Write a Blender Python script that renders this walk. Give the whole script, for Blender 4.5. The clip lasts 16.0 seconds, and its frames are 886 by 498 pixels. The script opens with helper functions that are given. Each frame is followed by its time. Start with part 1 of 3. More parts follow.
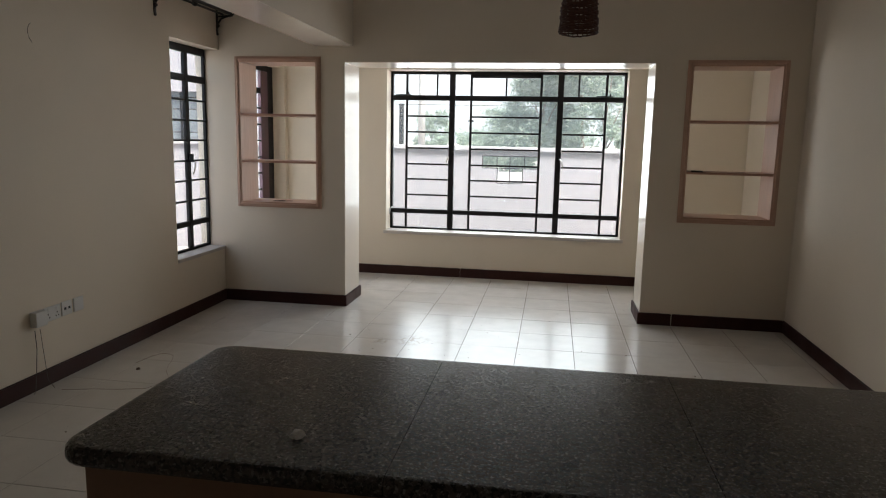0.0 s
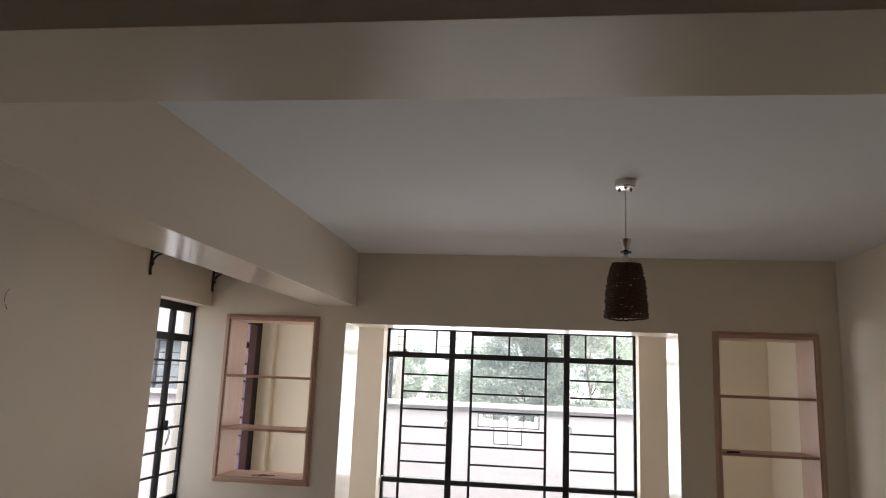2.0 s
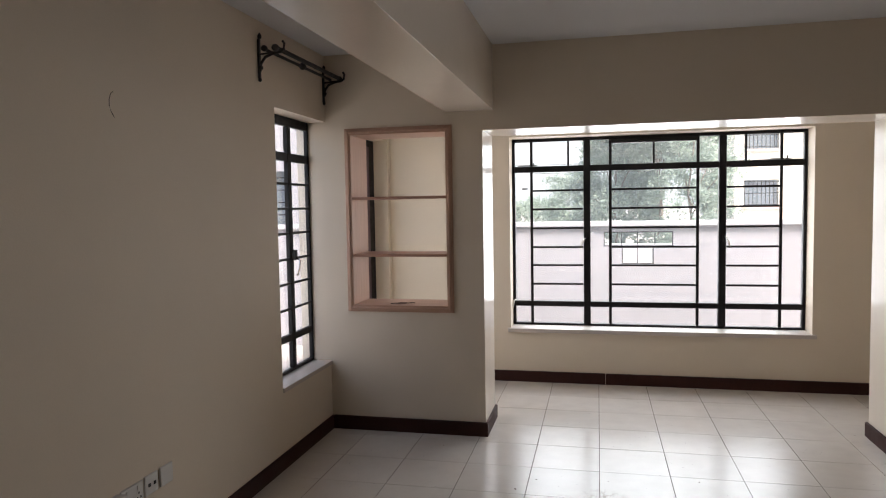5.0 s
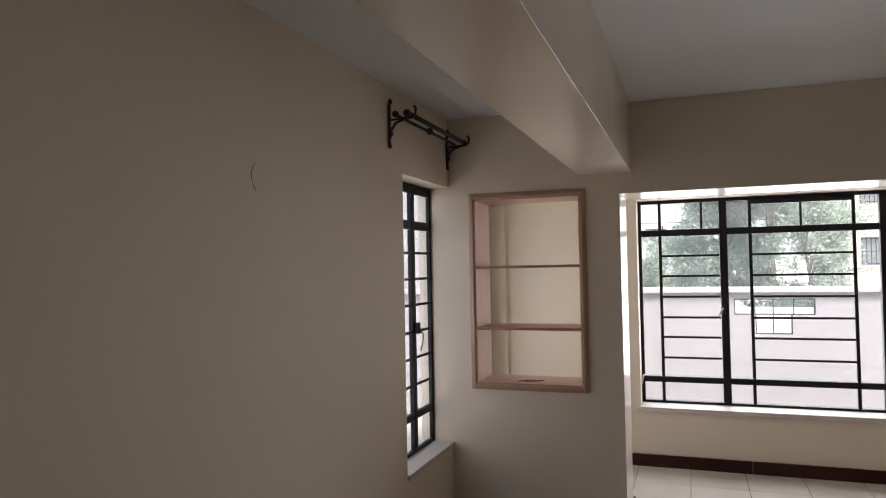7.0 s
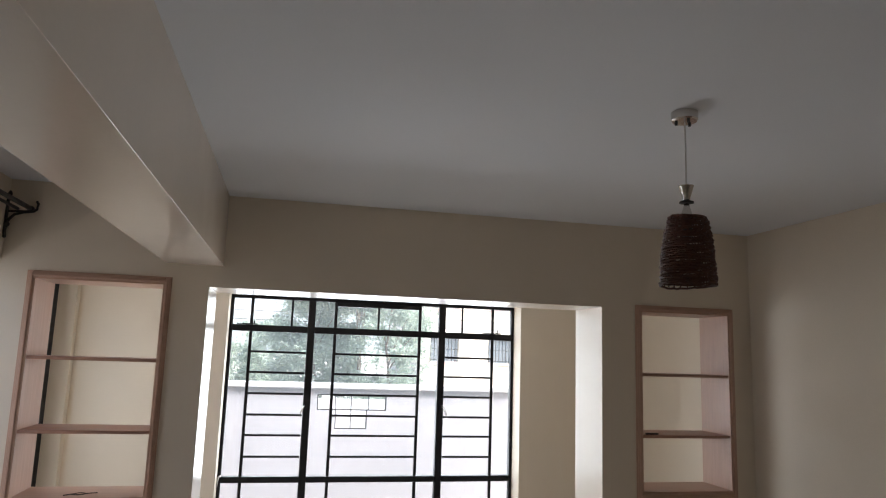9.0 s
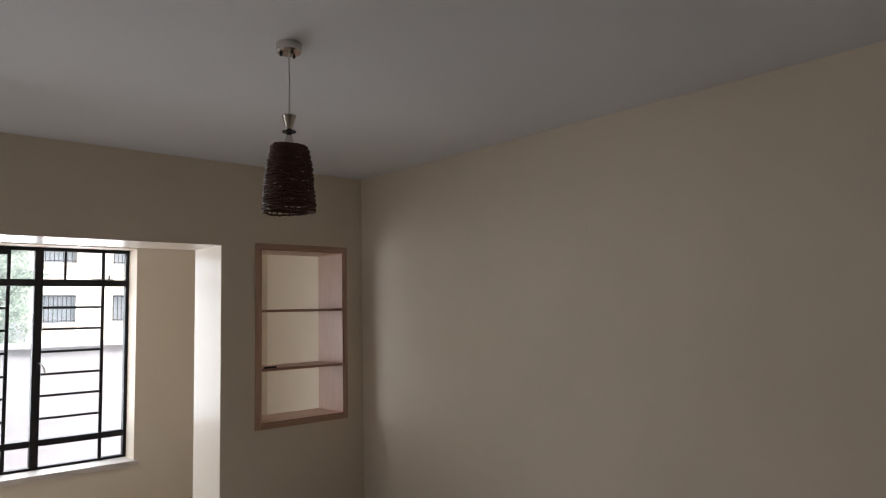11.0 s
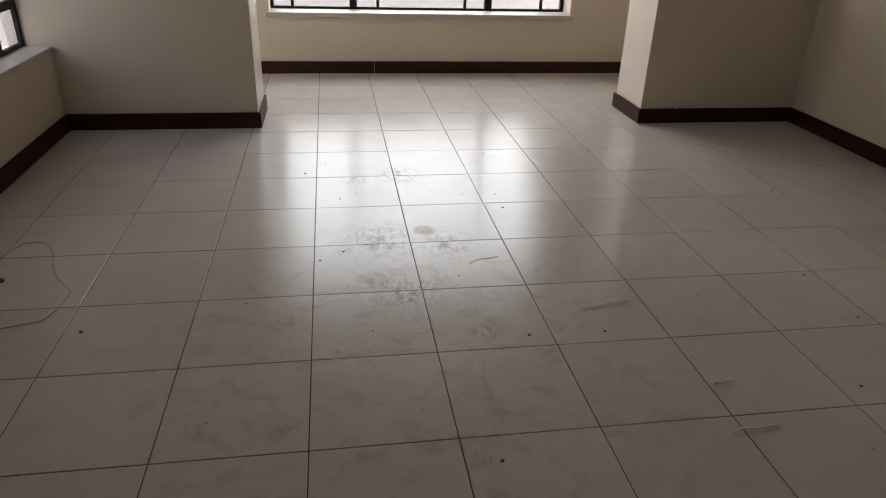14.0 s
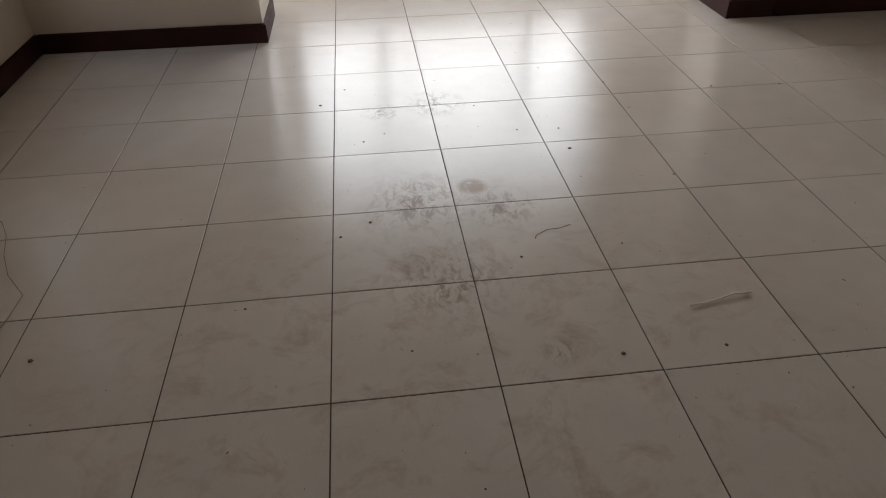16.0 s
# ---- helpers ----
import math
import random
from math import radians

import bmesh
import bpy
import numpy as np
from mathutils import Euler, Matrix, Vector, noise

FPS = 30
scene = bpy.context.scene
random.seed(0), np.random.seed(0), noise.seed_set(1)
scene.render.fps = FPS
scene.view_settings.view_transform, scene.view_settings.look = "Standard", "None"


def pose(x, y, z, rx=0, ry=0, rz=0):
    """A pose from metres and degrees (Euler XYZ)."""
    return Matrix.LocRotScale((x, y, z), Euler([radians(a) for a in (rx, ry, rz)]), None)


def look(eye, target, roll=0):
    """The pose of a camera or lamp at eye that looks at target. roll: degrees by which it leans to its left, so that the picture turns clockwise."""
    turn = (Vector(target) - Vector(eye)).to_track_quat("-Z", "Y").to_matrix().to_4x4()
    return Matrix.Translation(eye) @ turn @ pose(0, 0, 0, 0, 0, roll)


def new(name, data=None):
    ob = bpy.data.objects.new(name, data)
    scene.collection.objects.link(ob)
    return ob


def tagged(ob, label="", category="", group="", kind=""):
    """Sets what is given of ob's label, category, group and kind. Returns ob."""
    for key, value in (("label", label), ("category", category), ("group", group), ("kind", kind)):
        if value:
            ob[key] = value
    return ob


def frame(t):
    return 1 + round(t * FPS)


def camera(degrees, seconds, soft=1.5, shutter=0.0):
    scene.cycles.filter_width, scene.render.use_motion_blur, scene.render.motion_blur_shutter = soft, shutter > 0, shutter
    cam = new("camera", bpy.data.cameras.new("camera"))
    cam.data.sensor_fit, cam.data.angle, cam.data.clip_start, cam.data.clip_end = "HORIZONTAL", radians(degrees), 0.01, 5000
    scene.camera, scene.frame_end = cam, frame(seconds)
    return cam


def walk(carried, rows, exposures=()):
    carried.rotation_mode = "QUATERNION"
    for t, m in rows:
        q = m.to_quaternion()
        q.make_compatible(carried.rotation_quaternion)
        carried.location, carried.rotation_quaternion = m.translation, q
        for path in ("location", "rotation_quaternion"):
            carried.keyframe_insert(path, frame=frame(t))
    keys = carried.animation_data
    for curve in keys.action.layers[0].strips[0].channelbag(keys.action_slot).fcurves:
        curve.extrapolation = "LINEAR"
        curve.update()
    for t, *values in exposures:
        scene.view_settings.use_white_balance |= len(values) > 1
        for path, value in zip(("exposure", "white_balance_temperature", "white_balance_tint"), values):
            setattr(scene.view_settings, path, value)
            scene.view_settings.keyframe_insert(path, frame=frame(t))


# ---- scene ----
cam = camera(65.9, 16.0, soft=1.1)
PATH = [
    (0, (-0.292, 0.471, 1.475), (-0.599, 2.422, 1.157), 1.2),
    (0.5, (-0.324, 0.631, 1.577), (-0.597, 2.602, 1.38), 0.8),
    (1, (-0.449, 0.757, 1.608), (-0.703, 2.74, 1.579), 0.8),
    (1.5, (-0.581, 0.855, 1.676), (-0.846, 2.831, 1.837), 1.7),
    (2, (-0.641, 0.906, 1.73), (-0.889, 2.858, 2.089), 2.3),
    (2.5, (-0.687, 0.959, 1.753), (-0.978, 2.894, 2.164), 3.1),
    (3, (-0.773, 1.073, 1.77), (-1.111, 3.007, 2.155), 1.0),
    (3.5, (-0.891, 1.204, 1.739), (-1.325, 3.142, 1.975), 1.5),
    (4, (-1.056, 1.318, 1.677), (-1.512, 3.262, 1.79), 0.6),
    (4.2, (-1.115, 1.39, 1.645), (-1.544, 3.343, 1.646), -0.5),
    (6.3, (-1.565, 1.741, 1.556), (-2.172, 3.641, 1.403), -2.0),
    (6.5, (-1.613, 1.773, 1.589), (-2.304, 3.647, 1.496), -2.3),
    (7, (-1.648, 1.813, 1.655), (-2.328, 3.694, 1.709), -1.1),
    (7.5, (-1.635, 1.828, 1.683), (-2.091, 3.771, 1.807), 1.3),
    (8, (-1.632, 1.88, 1.724), (-1.75, 3.868, 1.906), 1.1),
    (8.5, (-1.601, 1.893, 1.727), (-1.485, 3.874, 1.982), 0.8),
    (9, (-1.562, 1.9, 1.74), (-1.142, 3.832, 2.045), 1.9),
    (9.5, (-1.512, 1.883, 1.744), (-0.777, 3.712, 2.078), 2.1),
    (10, (-1.46, 1.875, 1.748), (-0.435, 3.561, 2.072), 2.3),
    (10.2, (-1.461, 1.844, 1.732), (-0.321, 3.455, 2.052), 2.2),
    (12.3, (-1.387, 1.816, 1.556), (0.004, 3.241, 1.374), 0.8),
    (12.5, (-1.376, 1.835, 1.564), (-0.049, 3.307, 1.3), 1.6),
    (13, (-1.515, 1.85, 1.473), (-0.449, 3.493, 1.073), 2.4),
    (13.5, (-1.562, 1.857, 1.36), (-0.856, 3.614, 0.716), 3.1),
    (14, (-1.592, 1.856, 1.286), (-1.29, 3.617, 0.386), 2.1),
    (14.5, (-1.581, 1.864, 1.257), (-1.431, 3.554, 0.198), 1.2),
    (15, (-1.569, 1.956, 1.238), (-1.49, 3.58, 0.073), 0.2),
    (15.5, (-1.6, 2.219, 1.228), (-1.478, 3.827, 0.044), 0.4),
    (16, (-1.549, 2.554, 1.218), (-1.365, 4.158, 0.038), -0.8),
]
EXPOSURES = [(0, 1.78, 6250, 7), (0.5, 1.78, 6350, 10), (1.5, 1.92, 6800, 12), (2.5, 2.25, 6100, 10), (3, 2.2, 6100, 10), (4, 1.95, 6400, 12), (7, 1.84, 6400, 13),
             (9, 2.02, 6050, 9), (10, 2.0, 6100, 11), (12.3, 2.3, 6250, 10), (13, 2.32, 6150, 12), (13.5, 1.98, 6450, 13), (14.5, 1.78, 6600, 13), (16, 1.92, 6600, 13)]
walk(cam, [(t, look(eye, target, roll)) for t, eye, target, roll in PATH], EXPOSURES)

# ---- world, sun ----
SUN_ELEV, SUN_AZ = 55.0, 128.0      # azimuth clockwise from +y
world = bpy.data.worlds.new("world")
scene.world = world
world.use_nodes = True
wn = world.node_tree
sky = wn.nodes.new("ShaderNodeTexSky")
sky.sky_type = 'NISHITA'
sky.sun_disc = False
sky.sun_elevation = radians(SUN_ELEV)
sky.sun_rotation = radians(SUN_AZ)
sky.dust_density = 6.0
sky.air_density = 1.0
sky.ozone_density = 0.6
bgn = wn.nodes["Background"]
wn.links.new(sky.outputs[0], bgn.inputs[0])
bgn.inputs[1].default_value = 0.15
sun = new("sun", bpy.data.lights.new("sun", 'SUN'))
sun.data.energy, sun.data.angle, sun.data.color = 3.8, radians(15), (1.0, 0.96, 0.9)
sa, se = radians(SUN_AZ), radians(SUN_ELEV)
sun.matrix_world = look((0, 0, 30), (-30 * math.sin(sa) * math.cos(se), -30 * math.cos(sa) * math.cos(se), 30 - 30 * math.sin(se)))


def window_light(eye, target, w, h, watts, spread=180):
    """Skylight entering through a window's opening."""
    lamp = new("window_light", bpy.data.lights.new("window_light", 'AREA'))
    lamp.data.shape, lamp.data.size, lamp.data.size_y, lamp.data.energy = 'RECTANGLE', w, h, watts
    lamp.data.color = (0.98, 0.99, 1.0)
    lamp.data.spread = radians(spread)
    lamp.matrix_world = look(eye, target)


window_light((-0.82, 8.22, 1.36), (-0.82, 0, -1.5), 2.42, 1.66, 15.5, 150)
window_light((-3.41, 5.76, 1.35), (0, 5.76, 1.35), 0.72, 1.6, 0.7)
window_light((-3.41, 6.98, 1.35), (0, 6.98, 1.35), 0.72, 1.6, 3.0)

# ---- materials ----
def mat(name, color, rough=0.6, metal=0.0, vary=0.12, scale=6.0, fine=90.0, bump=0.05, random_obj=0.0, rand_island=0.0, stains=None, spec=0.5, coat=0.0):
    """A surface with variation at two scales and fine relief."""
    m = bpy.data.materials.new(name)
    m.use_nodes = True
    nt = m.node_tree
    N, L = nt.nodes, nt.links
    b = N["Principled BSDF"]
    b.inputs["Roughness"].default_value = rough
    b.inputs["Metallic"].default_value = metal
    b.inputs["Specular IOR Level"].default_value = spec
    b.inputs["Coat Weight"].default_value = coat
    tc = N.new("ShaderNodeNewGeometry")
    n1 = N.new("ShaderNodeTexNoise")
    n1.inputs["Scale"].default_value, n1.inputs["Detail"].default_value = scale, 5
    n2 = N.new("ShaderNodeTexNoise")
    n2.inputs["Scale"].default_value, n2.inputs["Detail"].default_value = fine, 3
    L.new(tc.outputs["Position"], n1.inputs["Vector"])
    L.new(tc.outputs["Position"], n2.inputs["Vector"])
    add = N.new("ShaderNodeMath")
    add.operation = 'MULTIPLY_ADD'
    add.inputs[1].default_value = 0.5
    L.new(n2.outputs["Fac"], add.inputs[0])
    L.new(n1.outputs["Fac"], add.inputs[2])
    mr = N.new("ShaderNodeMapRange")
    mr.inputs[1].default_value, mr.inputs[2].default_value = 0.45, 1.05
    mr.inputs[3].default_value, mr.inputs[4].default_value = 1 - vary, 1 + vary
    L.new(add.outputs[0], mr.inputs[0])
    val = mr.outputs[0]
    if random_obj or rand_island:
        src = N.new("ShaderNodeObjectInfo").outputs["Random"] if random_obj else tc.outputs["Random Per Island"]
        amp = random_obj or rand_island
        r2 = N.new("ShaderNodeMapRange")
        r2.inputs[3].default_value, r2.inputs[4].default_value = 1 - amp, 1 + amp
        L.new(src, r2.inputs[0])
        mu = N.new("ShaderNodeMath")
        mu.operation = 'MULTIPLY'
        L.new(val, mu.inputs[0])
        L.new(r2.outputs[0], mu.inputs[1])
        val = mu.outputs[0]
    col = N.new("ShaderNodeVectorMath")
    col.operation = 'SCALE'
    col.inputs[0].default_value = color
    L.new(val, col.inputs["Scale"])
    out = col.outputs[0]
    if stains:
        out = stains(N, L, tc, out)
    L.new(out, b.inputs["Base Color"])
    if bump:
        bp = N.new("ShaderNodeBump")
        bp.inputs["Strength"].default_value = bump
        bp.inputs["Distance"].default_value = 0.004
        L.new(n2.outputs["Fac"], bp.inputs["Height"])
        L.new(bp.outputs[0], b.inputs["Normal"])
    rr = N.new("ShaderNodeMapRange")
    rr.inputs[1].default_value, rr.inputs[2].default_value = 0.3, 0.7
    rr.inputs[3].default_value, rr.inputs[4].default_value = rough * 0.85, min(1, rough * 1.15)
    L.new(n1.outputs["Fac"], rr.inputs[0])
    L.new(rr.outputs[0], b.inputs["Roughness"])
    return m


def mix_color(N, L, fac, a, b):
    mx = N.new("ShaderNodeMix")
    mx.data_type = 'RGBA'
    if isinstance(fac, float):
        mx.inputs[0].default_value = fac
    else:
        L.new(fac, mx.inputs[0])
    L.new(a, mx.inputs[6])
    mx.inputs[7].default_value = (*b, 1)
    return mx.outputs[2]


def noise_mask(N, L, tc, scale, lo, hi, detail=6, rough=0.6, dist=0.0, stretch=(1, 1, 1)):
    mp = N.new("ShaderNodeMapping")
    mp.inputs["Scale"].default_value = stretch
    L.new(tc.outputs["Position"], mp.inputs[0])
    n = N.new("ShaderNodeTexNoise")
    n.inputs["Scale"].default_value, n.inputs["Detail"].default_value = scale, detail
    n.inputs["Roughness"].default_value, n.inputs["Distortion"].default_value = rough, dist
    L.new(mp.outputs[0], n.inputs["Vector"])
    r = N.new("ShaderNodeMapRange")
    r.inputs[1].default_value, r.inputs[2].default_value = lo, hi
    L.new(n.outputs["Fac"], r.inputs[0])
    return r.outputs[0]


def spot_mask(N, L, tc, center, radius, soft):
    d = N.new("ShaderNodeVectorMath")
    d.operation = 'DISTANCE'
    L.new(tc.outputs["Position"], d.inputs[0])
    d.inputs[1].default_value = center
    r = N.new("ShaderNodeMapRange")
    r.inputs[1].default_value, r.inputs[2].default_value = radius + soft, radius
    L.new(d.outputs["Value"], r.inputs[0])
    return r.outputs[0]


def times(N, L, a, b):
    m = N.new("ShaderNodeMath")
    m.operation = 'MULTIPLY'
    m.use_clamp = True
    for i, v in ((0, a), (1, b)):
        if isinstance(v, float):
            m.inputs[i].default_value = v
        else:
            L.new(v, m.inputs[i])
    return m.outputs[0]


def most(N, L, a, b):
    m = N.new("ShaderNodeMath")
    m.operation = 'MAXIMUM'
    L.new(a, m.inputs[0])
    L.new(b, m.inputs[1])
    return m.outputs[0]


def tile_stains(N, L, tc, base):
    """Trodden mud, scuffs and small specks on the floor."""
    out = mix_color(N, L, times(N, L, noise_mask(N, L, tc, 1.3, 0.3, 0.8, detail=3), 0.3), base, (0.44, 0.35, 0.26))
    brown = times(N, L, times(N, L, noise_mask(N, L, tc, 7, 0.5, 0.72, detail=9, rough=0.7, dist=0.5), spot_mask(N, L, tc, (-1.4, 3.55, 0), 0.5, 0.8)), 0.5)
    out = mix_color(N, L, brown, out, (0.27, 0.14, 0.075))
    near = None
    for x, y, radius in ((-1.41, 4.48, 0.12), (-1.14, 4.42, 0.08), (-1.27, 5.26, 0.08), (-1.5, 5.2, 0.05), (-1.12, 3.74, 0.035), (-1.36, 4.05, 0.12)):
        spot = spot_mask(N, L, tc, (x, y, 0), radius * 0.3, radius * 1.6)
        near = spot if near is None else most(N, L, near, spot)
    smear = times(N, L, times(N, L, noise_mask(N, L, tc, 20, 0.47, 0.6, detail=8, rough=0.72, dist=0.8, stretch=(1.4, 0.8, 1)), near), 0.62)
    out = mix_color(N, L, smear, out, (0.19, 0.105, 0.06))
    cake = times(N, L, times(N, L, noise_mask(N, L, tc, 14, 0.34, 0.5, detail=6), spot_mask(N, L, tc, (-1.215, 4.56, 0), 0.035, 0.025)), 0.8)
    out = mix_color(N, L, cake, out, (0.36, 0.27, 0.19))
    shine = N.new("ShaderNodeMapRange")
    shine.inputs[3].default_value, shine.inputs[4].default_value = 0.5, 0.05
    L.new(most(N, L, smear, cake), shine.inputs[0])
    L.new(shine.outputs[0], N["Principled BSDF"].inputs["Specular IOR Level"])
    specks = times(N, L, noise_mask(N, L, tc, 48, 0.73, 0.76, detail=2), 0.75)
    return mix_color(N, L, specks, out, (0.06, 0.045, 0.035))


def wall_marks(N, L, tc, base):
    """Faint scuffs and roller unevenness on the paint."""
    scuff = times(N, L, noise_mask(N, L, tc, 1.6, 0.5, 0.8), 0.18)
    return mix_color(N, L, scuff, base, (0.62, 0.54, 0.44))


def granite_flecks(N, L, tc, base):
    out = mix_color(N, L, times(N, L, noise_mask(N, L, tc, 100, 0.48, 0.56, detail=2), 0.8), base, (0.012, 0.011, 0.010))
    out = mix_color(N, L, times(N, L, noise_mask(N, L, tc, 130, 0.57, 0.64, detail=2), 0.8), out, (0.20, 0.18, 0.165))
    return mix_color(N, L, times(N, L, noise_mask(N, L, tc, 3.0, 0.55, 0.75), 0.15), out, (0.20, 0.18, 0.16))


def wood_grain(stretch):
    def f(N, L, tc, base):
        g = times(N, L, noise_mask(N, L, tc, 14, 0.4, 0.7, dist=0.4, stretch=stretch), 0.3)
        return mix_color(N, L, g, base, (0.33, 0.19, 0.125))
    return f


M_WALL = mat("cream_wall_paint", (0.74, 0.65, 0.53), 0.62, spec=0.2, vary=0.045, scale=1.2, fine=160, bump=0.12, stains=wall_marks)
M_BEAM = mat("cream_gloss_paint", (0.74, 0.655, 0.55), 0.2, spec=0.4, vary=0.03, scale=1.5, fine=60, bump=0.0)
M_REVEAL = mat("cream_satin_paint", (0.74, 0.66, 0.56), 0.22, spec=0.14, vary=0.03, scale=1.5, fine=60, bump=0.0)
M_CEIL = mat("white_ceiling_paint", (0.74, 0.74, 0.755), 0.8, vary=0.03, scale=0.9, fine=120, bump=0.10)
M_TILE = mat("ceramic_floor_tile", (0.65, 0.608, 0.55), 0.222, vary=0.05, scale=7, fine=150, bump=0.02, random_obj=0.035, stains=tile_stains)
M_GROUT = mat("dark_grout", (0.07, 0.05, 0.04), 0.9, bump=0.3)
M_SKIRT = mat("dark_brown_skirting", (0.042, 0.015, 0.012), 0.5, spec=0.2, vary=0.25, scale=9, bump=0.08)
M_WOOD = mat("pale_beech_veneer", (0.54, 0.345, 0.25), 0.42, vary=0.08, scale=5, fine=120, bump=0.06, stains=wood_grain((3, 3, 0.25)))
M_WOODH = mat("pale_beech_rail", (0.54, 0.345, 0.25), 0.42, vary=0.08, scale=5, fine=120, bump=0.06, stains=wood_grain((0.25, 3, 3)))
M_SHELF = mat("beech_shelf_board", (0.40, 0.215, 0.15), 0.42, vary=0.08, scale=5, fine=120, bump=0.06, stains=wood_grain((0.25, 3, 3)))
M_CAB = mat("brown_cabinet_laminate", (0.33, 0.19, 0.115), 0.38, vary=0.1, scale=6, fine=120, bump=0.05, stains=wood_grain((4, 4, 0.3)))
M_GRANITE = mat("dark_speckled_granite", (0.078, 0.064, 0.054), 0.22, vary=0.3, scale=40, fine=300, bump=0.02, stains=granite_flecks)
M_STEEL = mat("black_painted_steel", (0.009, 0.008, 0.009), 0.55, spec=0.3, vary=0.3, scale=20, fine=200, bump=0.08)
M_MAROON = mat("maroon_painted_steel", (0.10, 0.045, 0.065), 0.35, vary=0.3, scale=12, bump=0.08)
M_SILL = mat("pale_stone_sill", (0.56, 0.50, 0.455), 0.4, vary=0.08, scale=10, bump=0.05)
M_WHITE = mat("white_plastic", (0.68, 0.66, 0.63), 0.35, vary=0.03, bump=0.0)
M_HOLE = mat("black_plastic", (0.02, 0.02, 0.02), 0.5, vary=0.1, bump=0.0)
M_CHROME = mat("brushed_nickel", (0.62, 0.60, 0.57), 0.2, metal=1.0, vary=0.05, bump=0.02)
M_RATTAN = mat("dark_woven_rattan", (0.085, 0.034, 0.022), 0.6, spec=0.3, vary=0.45, scale=60, fine=220, bump=0.4, rand_island=0.45)
M_IRON = mat("wrought_iron_black", (0.02, 0.016, 0.014), 0.45, vary=0.3, scale=30, bump=0.2)
M_CABLE = mat("dark_cable", (0.06, 0.045, 0.035), 0.6, vary=0.2, bump=0.0)
M_BROWNWIRE = mat("brown_cable", (0.20, 0.145, 0.11), 0.6, vary=0.2, bump=0.0)
M_TWIG = mat("pale_wood_sliver", (0.86, 0.81, 0.73), 0.7, vary=0.2, scale=30, bump=0.2)
M_DIRT = mat("dry_mud", (0.11, 0.075, 0.052), 0.9, vary=0.3, scale=50, bump=0.4)
M_PLASTER = mat("white_plaster_crumb", (0.82, 0.80, 0.76), 0.9, vary=0.1, bump=0.2)
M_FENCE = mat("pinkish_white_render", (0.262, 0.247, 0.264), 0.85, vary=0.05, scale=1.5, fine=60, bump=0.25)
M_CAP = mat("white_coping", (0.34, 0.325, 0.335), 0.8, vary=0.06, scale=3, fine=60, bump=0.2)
M_GROUND = mat("concrete_paving", (0.33, 0.30, 0.28), 0.9, vary=0.15, scale=1.2, fine=30, bump=0.3)
M_LEAF = mat("tree_leaves", (0.17, 0.205, 0.165), 0.5, vary=0.3, scale=0.7, fine=8, bump=0.0, rand_island=0.5)
lt = M_LEAF.node_tree
lb, lo_ = lt.nodes["Principled BSDF"], lt.nodes["Material Output"]
ltr, lmx = lt.nodes.new("ShaderNodeBsdfTranslucent"), lt.nodes.new("ShaderNodeMixShader")
ltr.inputs[0].default_value = (0.33, 0.40, 0.30, 1)
lmx.inputs[0].default_value = 0.45
lt.links.new(lb.outputs[0], lmx.inputs[1])
lt.links.new(ltr.outputs[0], lmx.inputs[2])
lt.links.new(lmx.outputs[0], lo_.inputs[0])
M_BARK = mat("grey_bark", (0.16, 0.13, 0.10), 0.9, vary=0.3, scale=6, fine=40, bump=0.6)
M_FACADE = mat("cream_facade_render", (0.66, 0.60, 0.50), 0.85, vary=0.06, scale=0.6, fine=20, bump=0.2)
M_BRICKRED = mat("red_tile_roof", (0.33, 0.13, 0.09), 0.8, vary=0.2, scale=2, fine=20, bump=0.4)
M_DARKGLASS = mat("dark_window_glass", (0.20, 0.22, 0.24), 0.08, vary=0.1, bump=0.0)
M_SILLPINK = mat("dull_pink_paint", (0.45, 0.30, 0.26), 0.8, vary=0.1, bump=0.1)
M_GREYPOST = mat("weathered_concrete_pole", (0.42, 0.40, 0.37), 0.9, vary=0.15, scale=3, bump=0.3)


def glass_material():
    m = bpy.data.materials.new("window_glass")
    m.use_nodes = True
    N, L = m.node_tree.nodes, m.node_tree.links
    N.remove(N["Principled BSDF"])
    tr, gl, mx, fr = (N.new(k) for k in ("ShaderNodeBsdfTransparent", "ShaderNodeBsdfGlossy", "ShaderNodeMixShader", "ShaderNodeLayerWeight"))
    tr.inputs[0].default_value = (0.95, 0.97, 0.97, 1)
    gl.inputs["Roughness"].default_value = 0.02
    fr.inputs[0].default_value = 0.5
    pw, sc = N.new("ShaderNodeMath"), N.new("ShaderNodeMath")
    pw.operation, sc.operation = 'POWER', 'MULTIPLY_ADD'
    pw.inputs[1].default_value, sc.inputs[1].default_value, sc.inputs[2].default_value = 5.0, 0.6, 0.04
    L.new(fr.outputs["Facing"], pw.inputs[0])
    L.new(pw.outputs[0], sc.inputs[0])
    L.new(sc.outputs[0], mx.inputs[0])
    L.new(tr.outputs[0], mx.inputs[1])
    L.new(gl.outputs[0], mx.inputs[2])
    # pale translucent film on the glass, imitates haze and glare over the view
    dust_haze, tl = N.new("ShaderNodeMixShader"), N.new("ShaderNodeBsdfTranslucent")
    tl.inputs[0].default_value = (0.86, 0.93, 0.96, 1)
    dust_haze.inputs[0].default_value = 0.019
    L.new(mx.outputs[0], dust_haze.inputs[1])
    L.new(tl.outputs[0], dust_haze.inputs[2])
    L.new(dust_haze.outputs[0], N["Material Output"].inputs[0])
    return m


M_GLASS = glass_material()


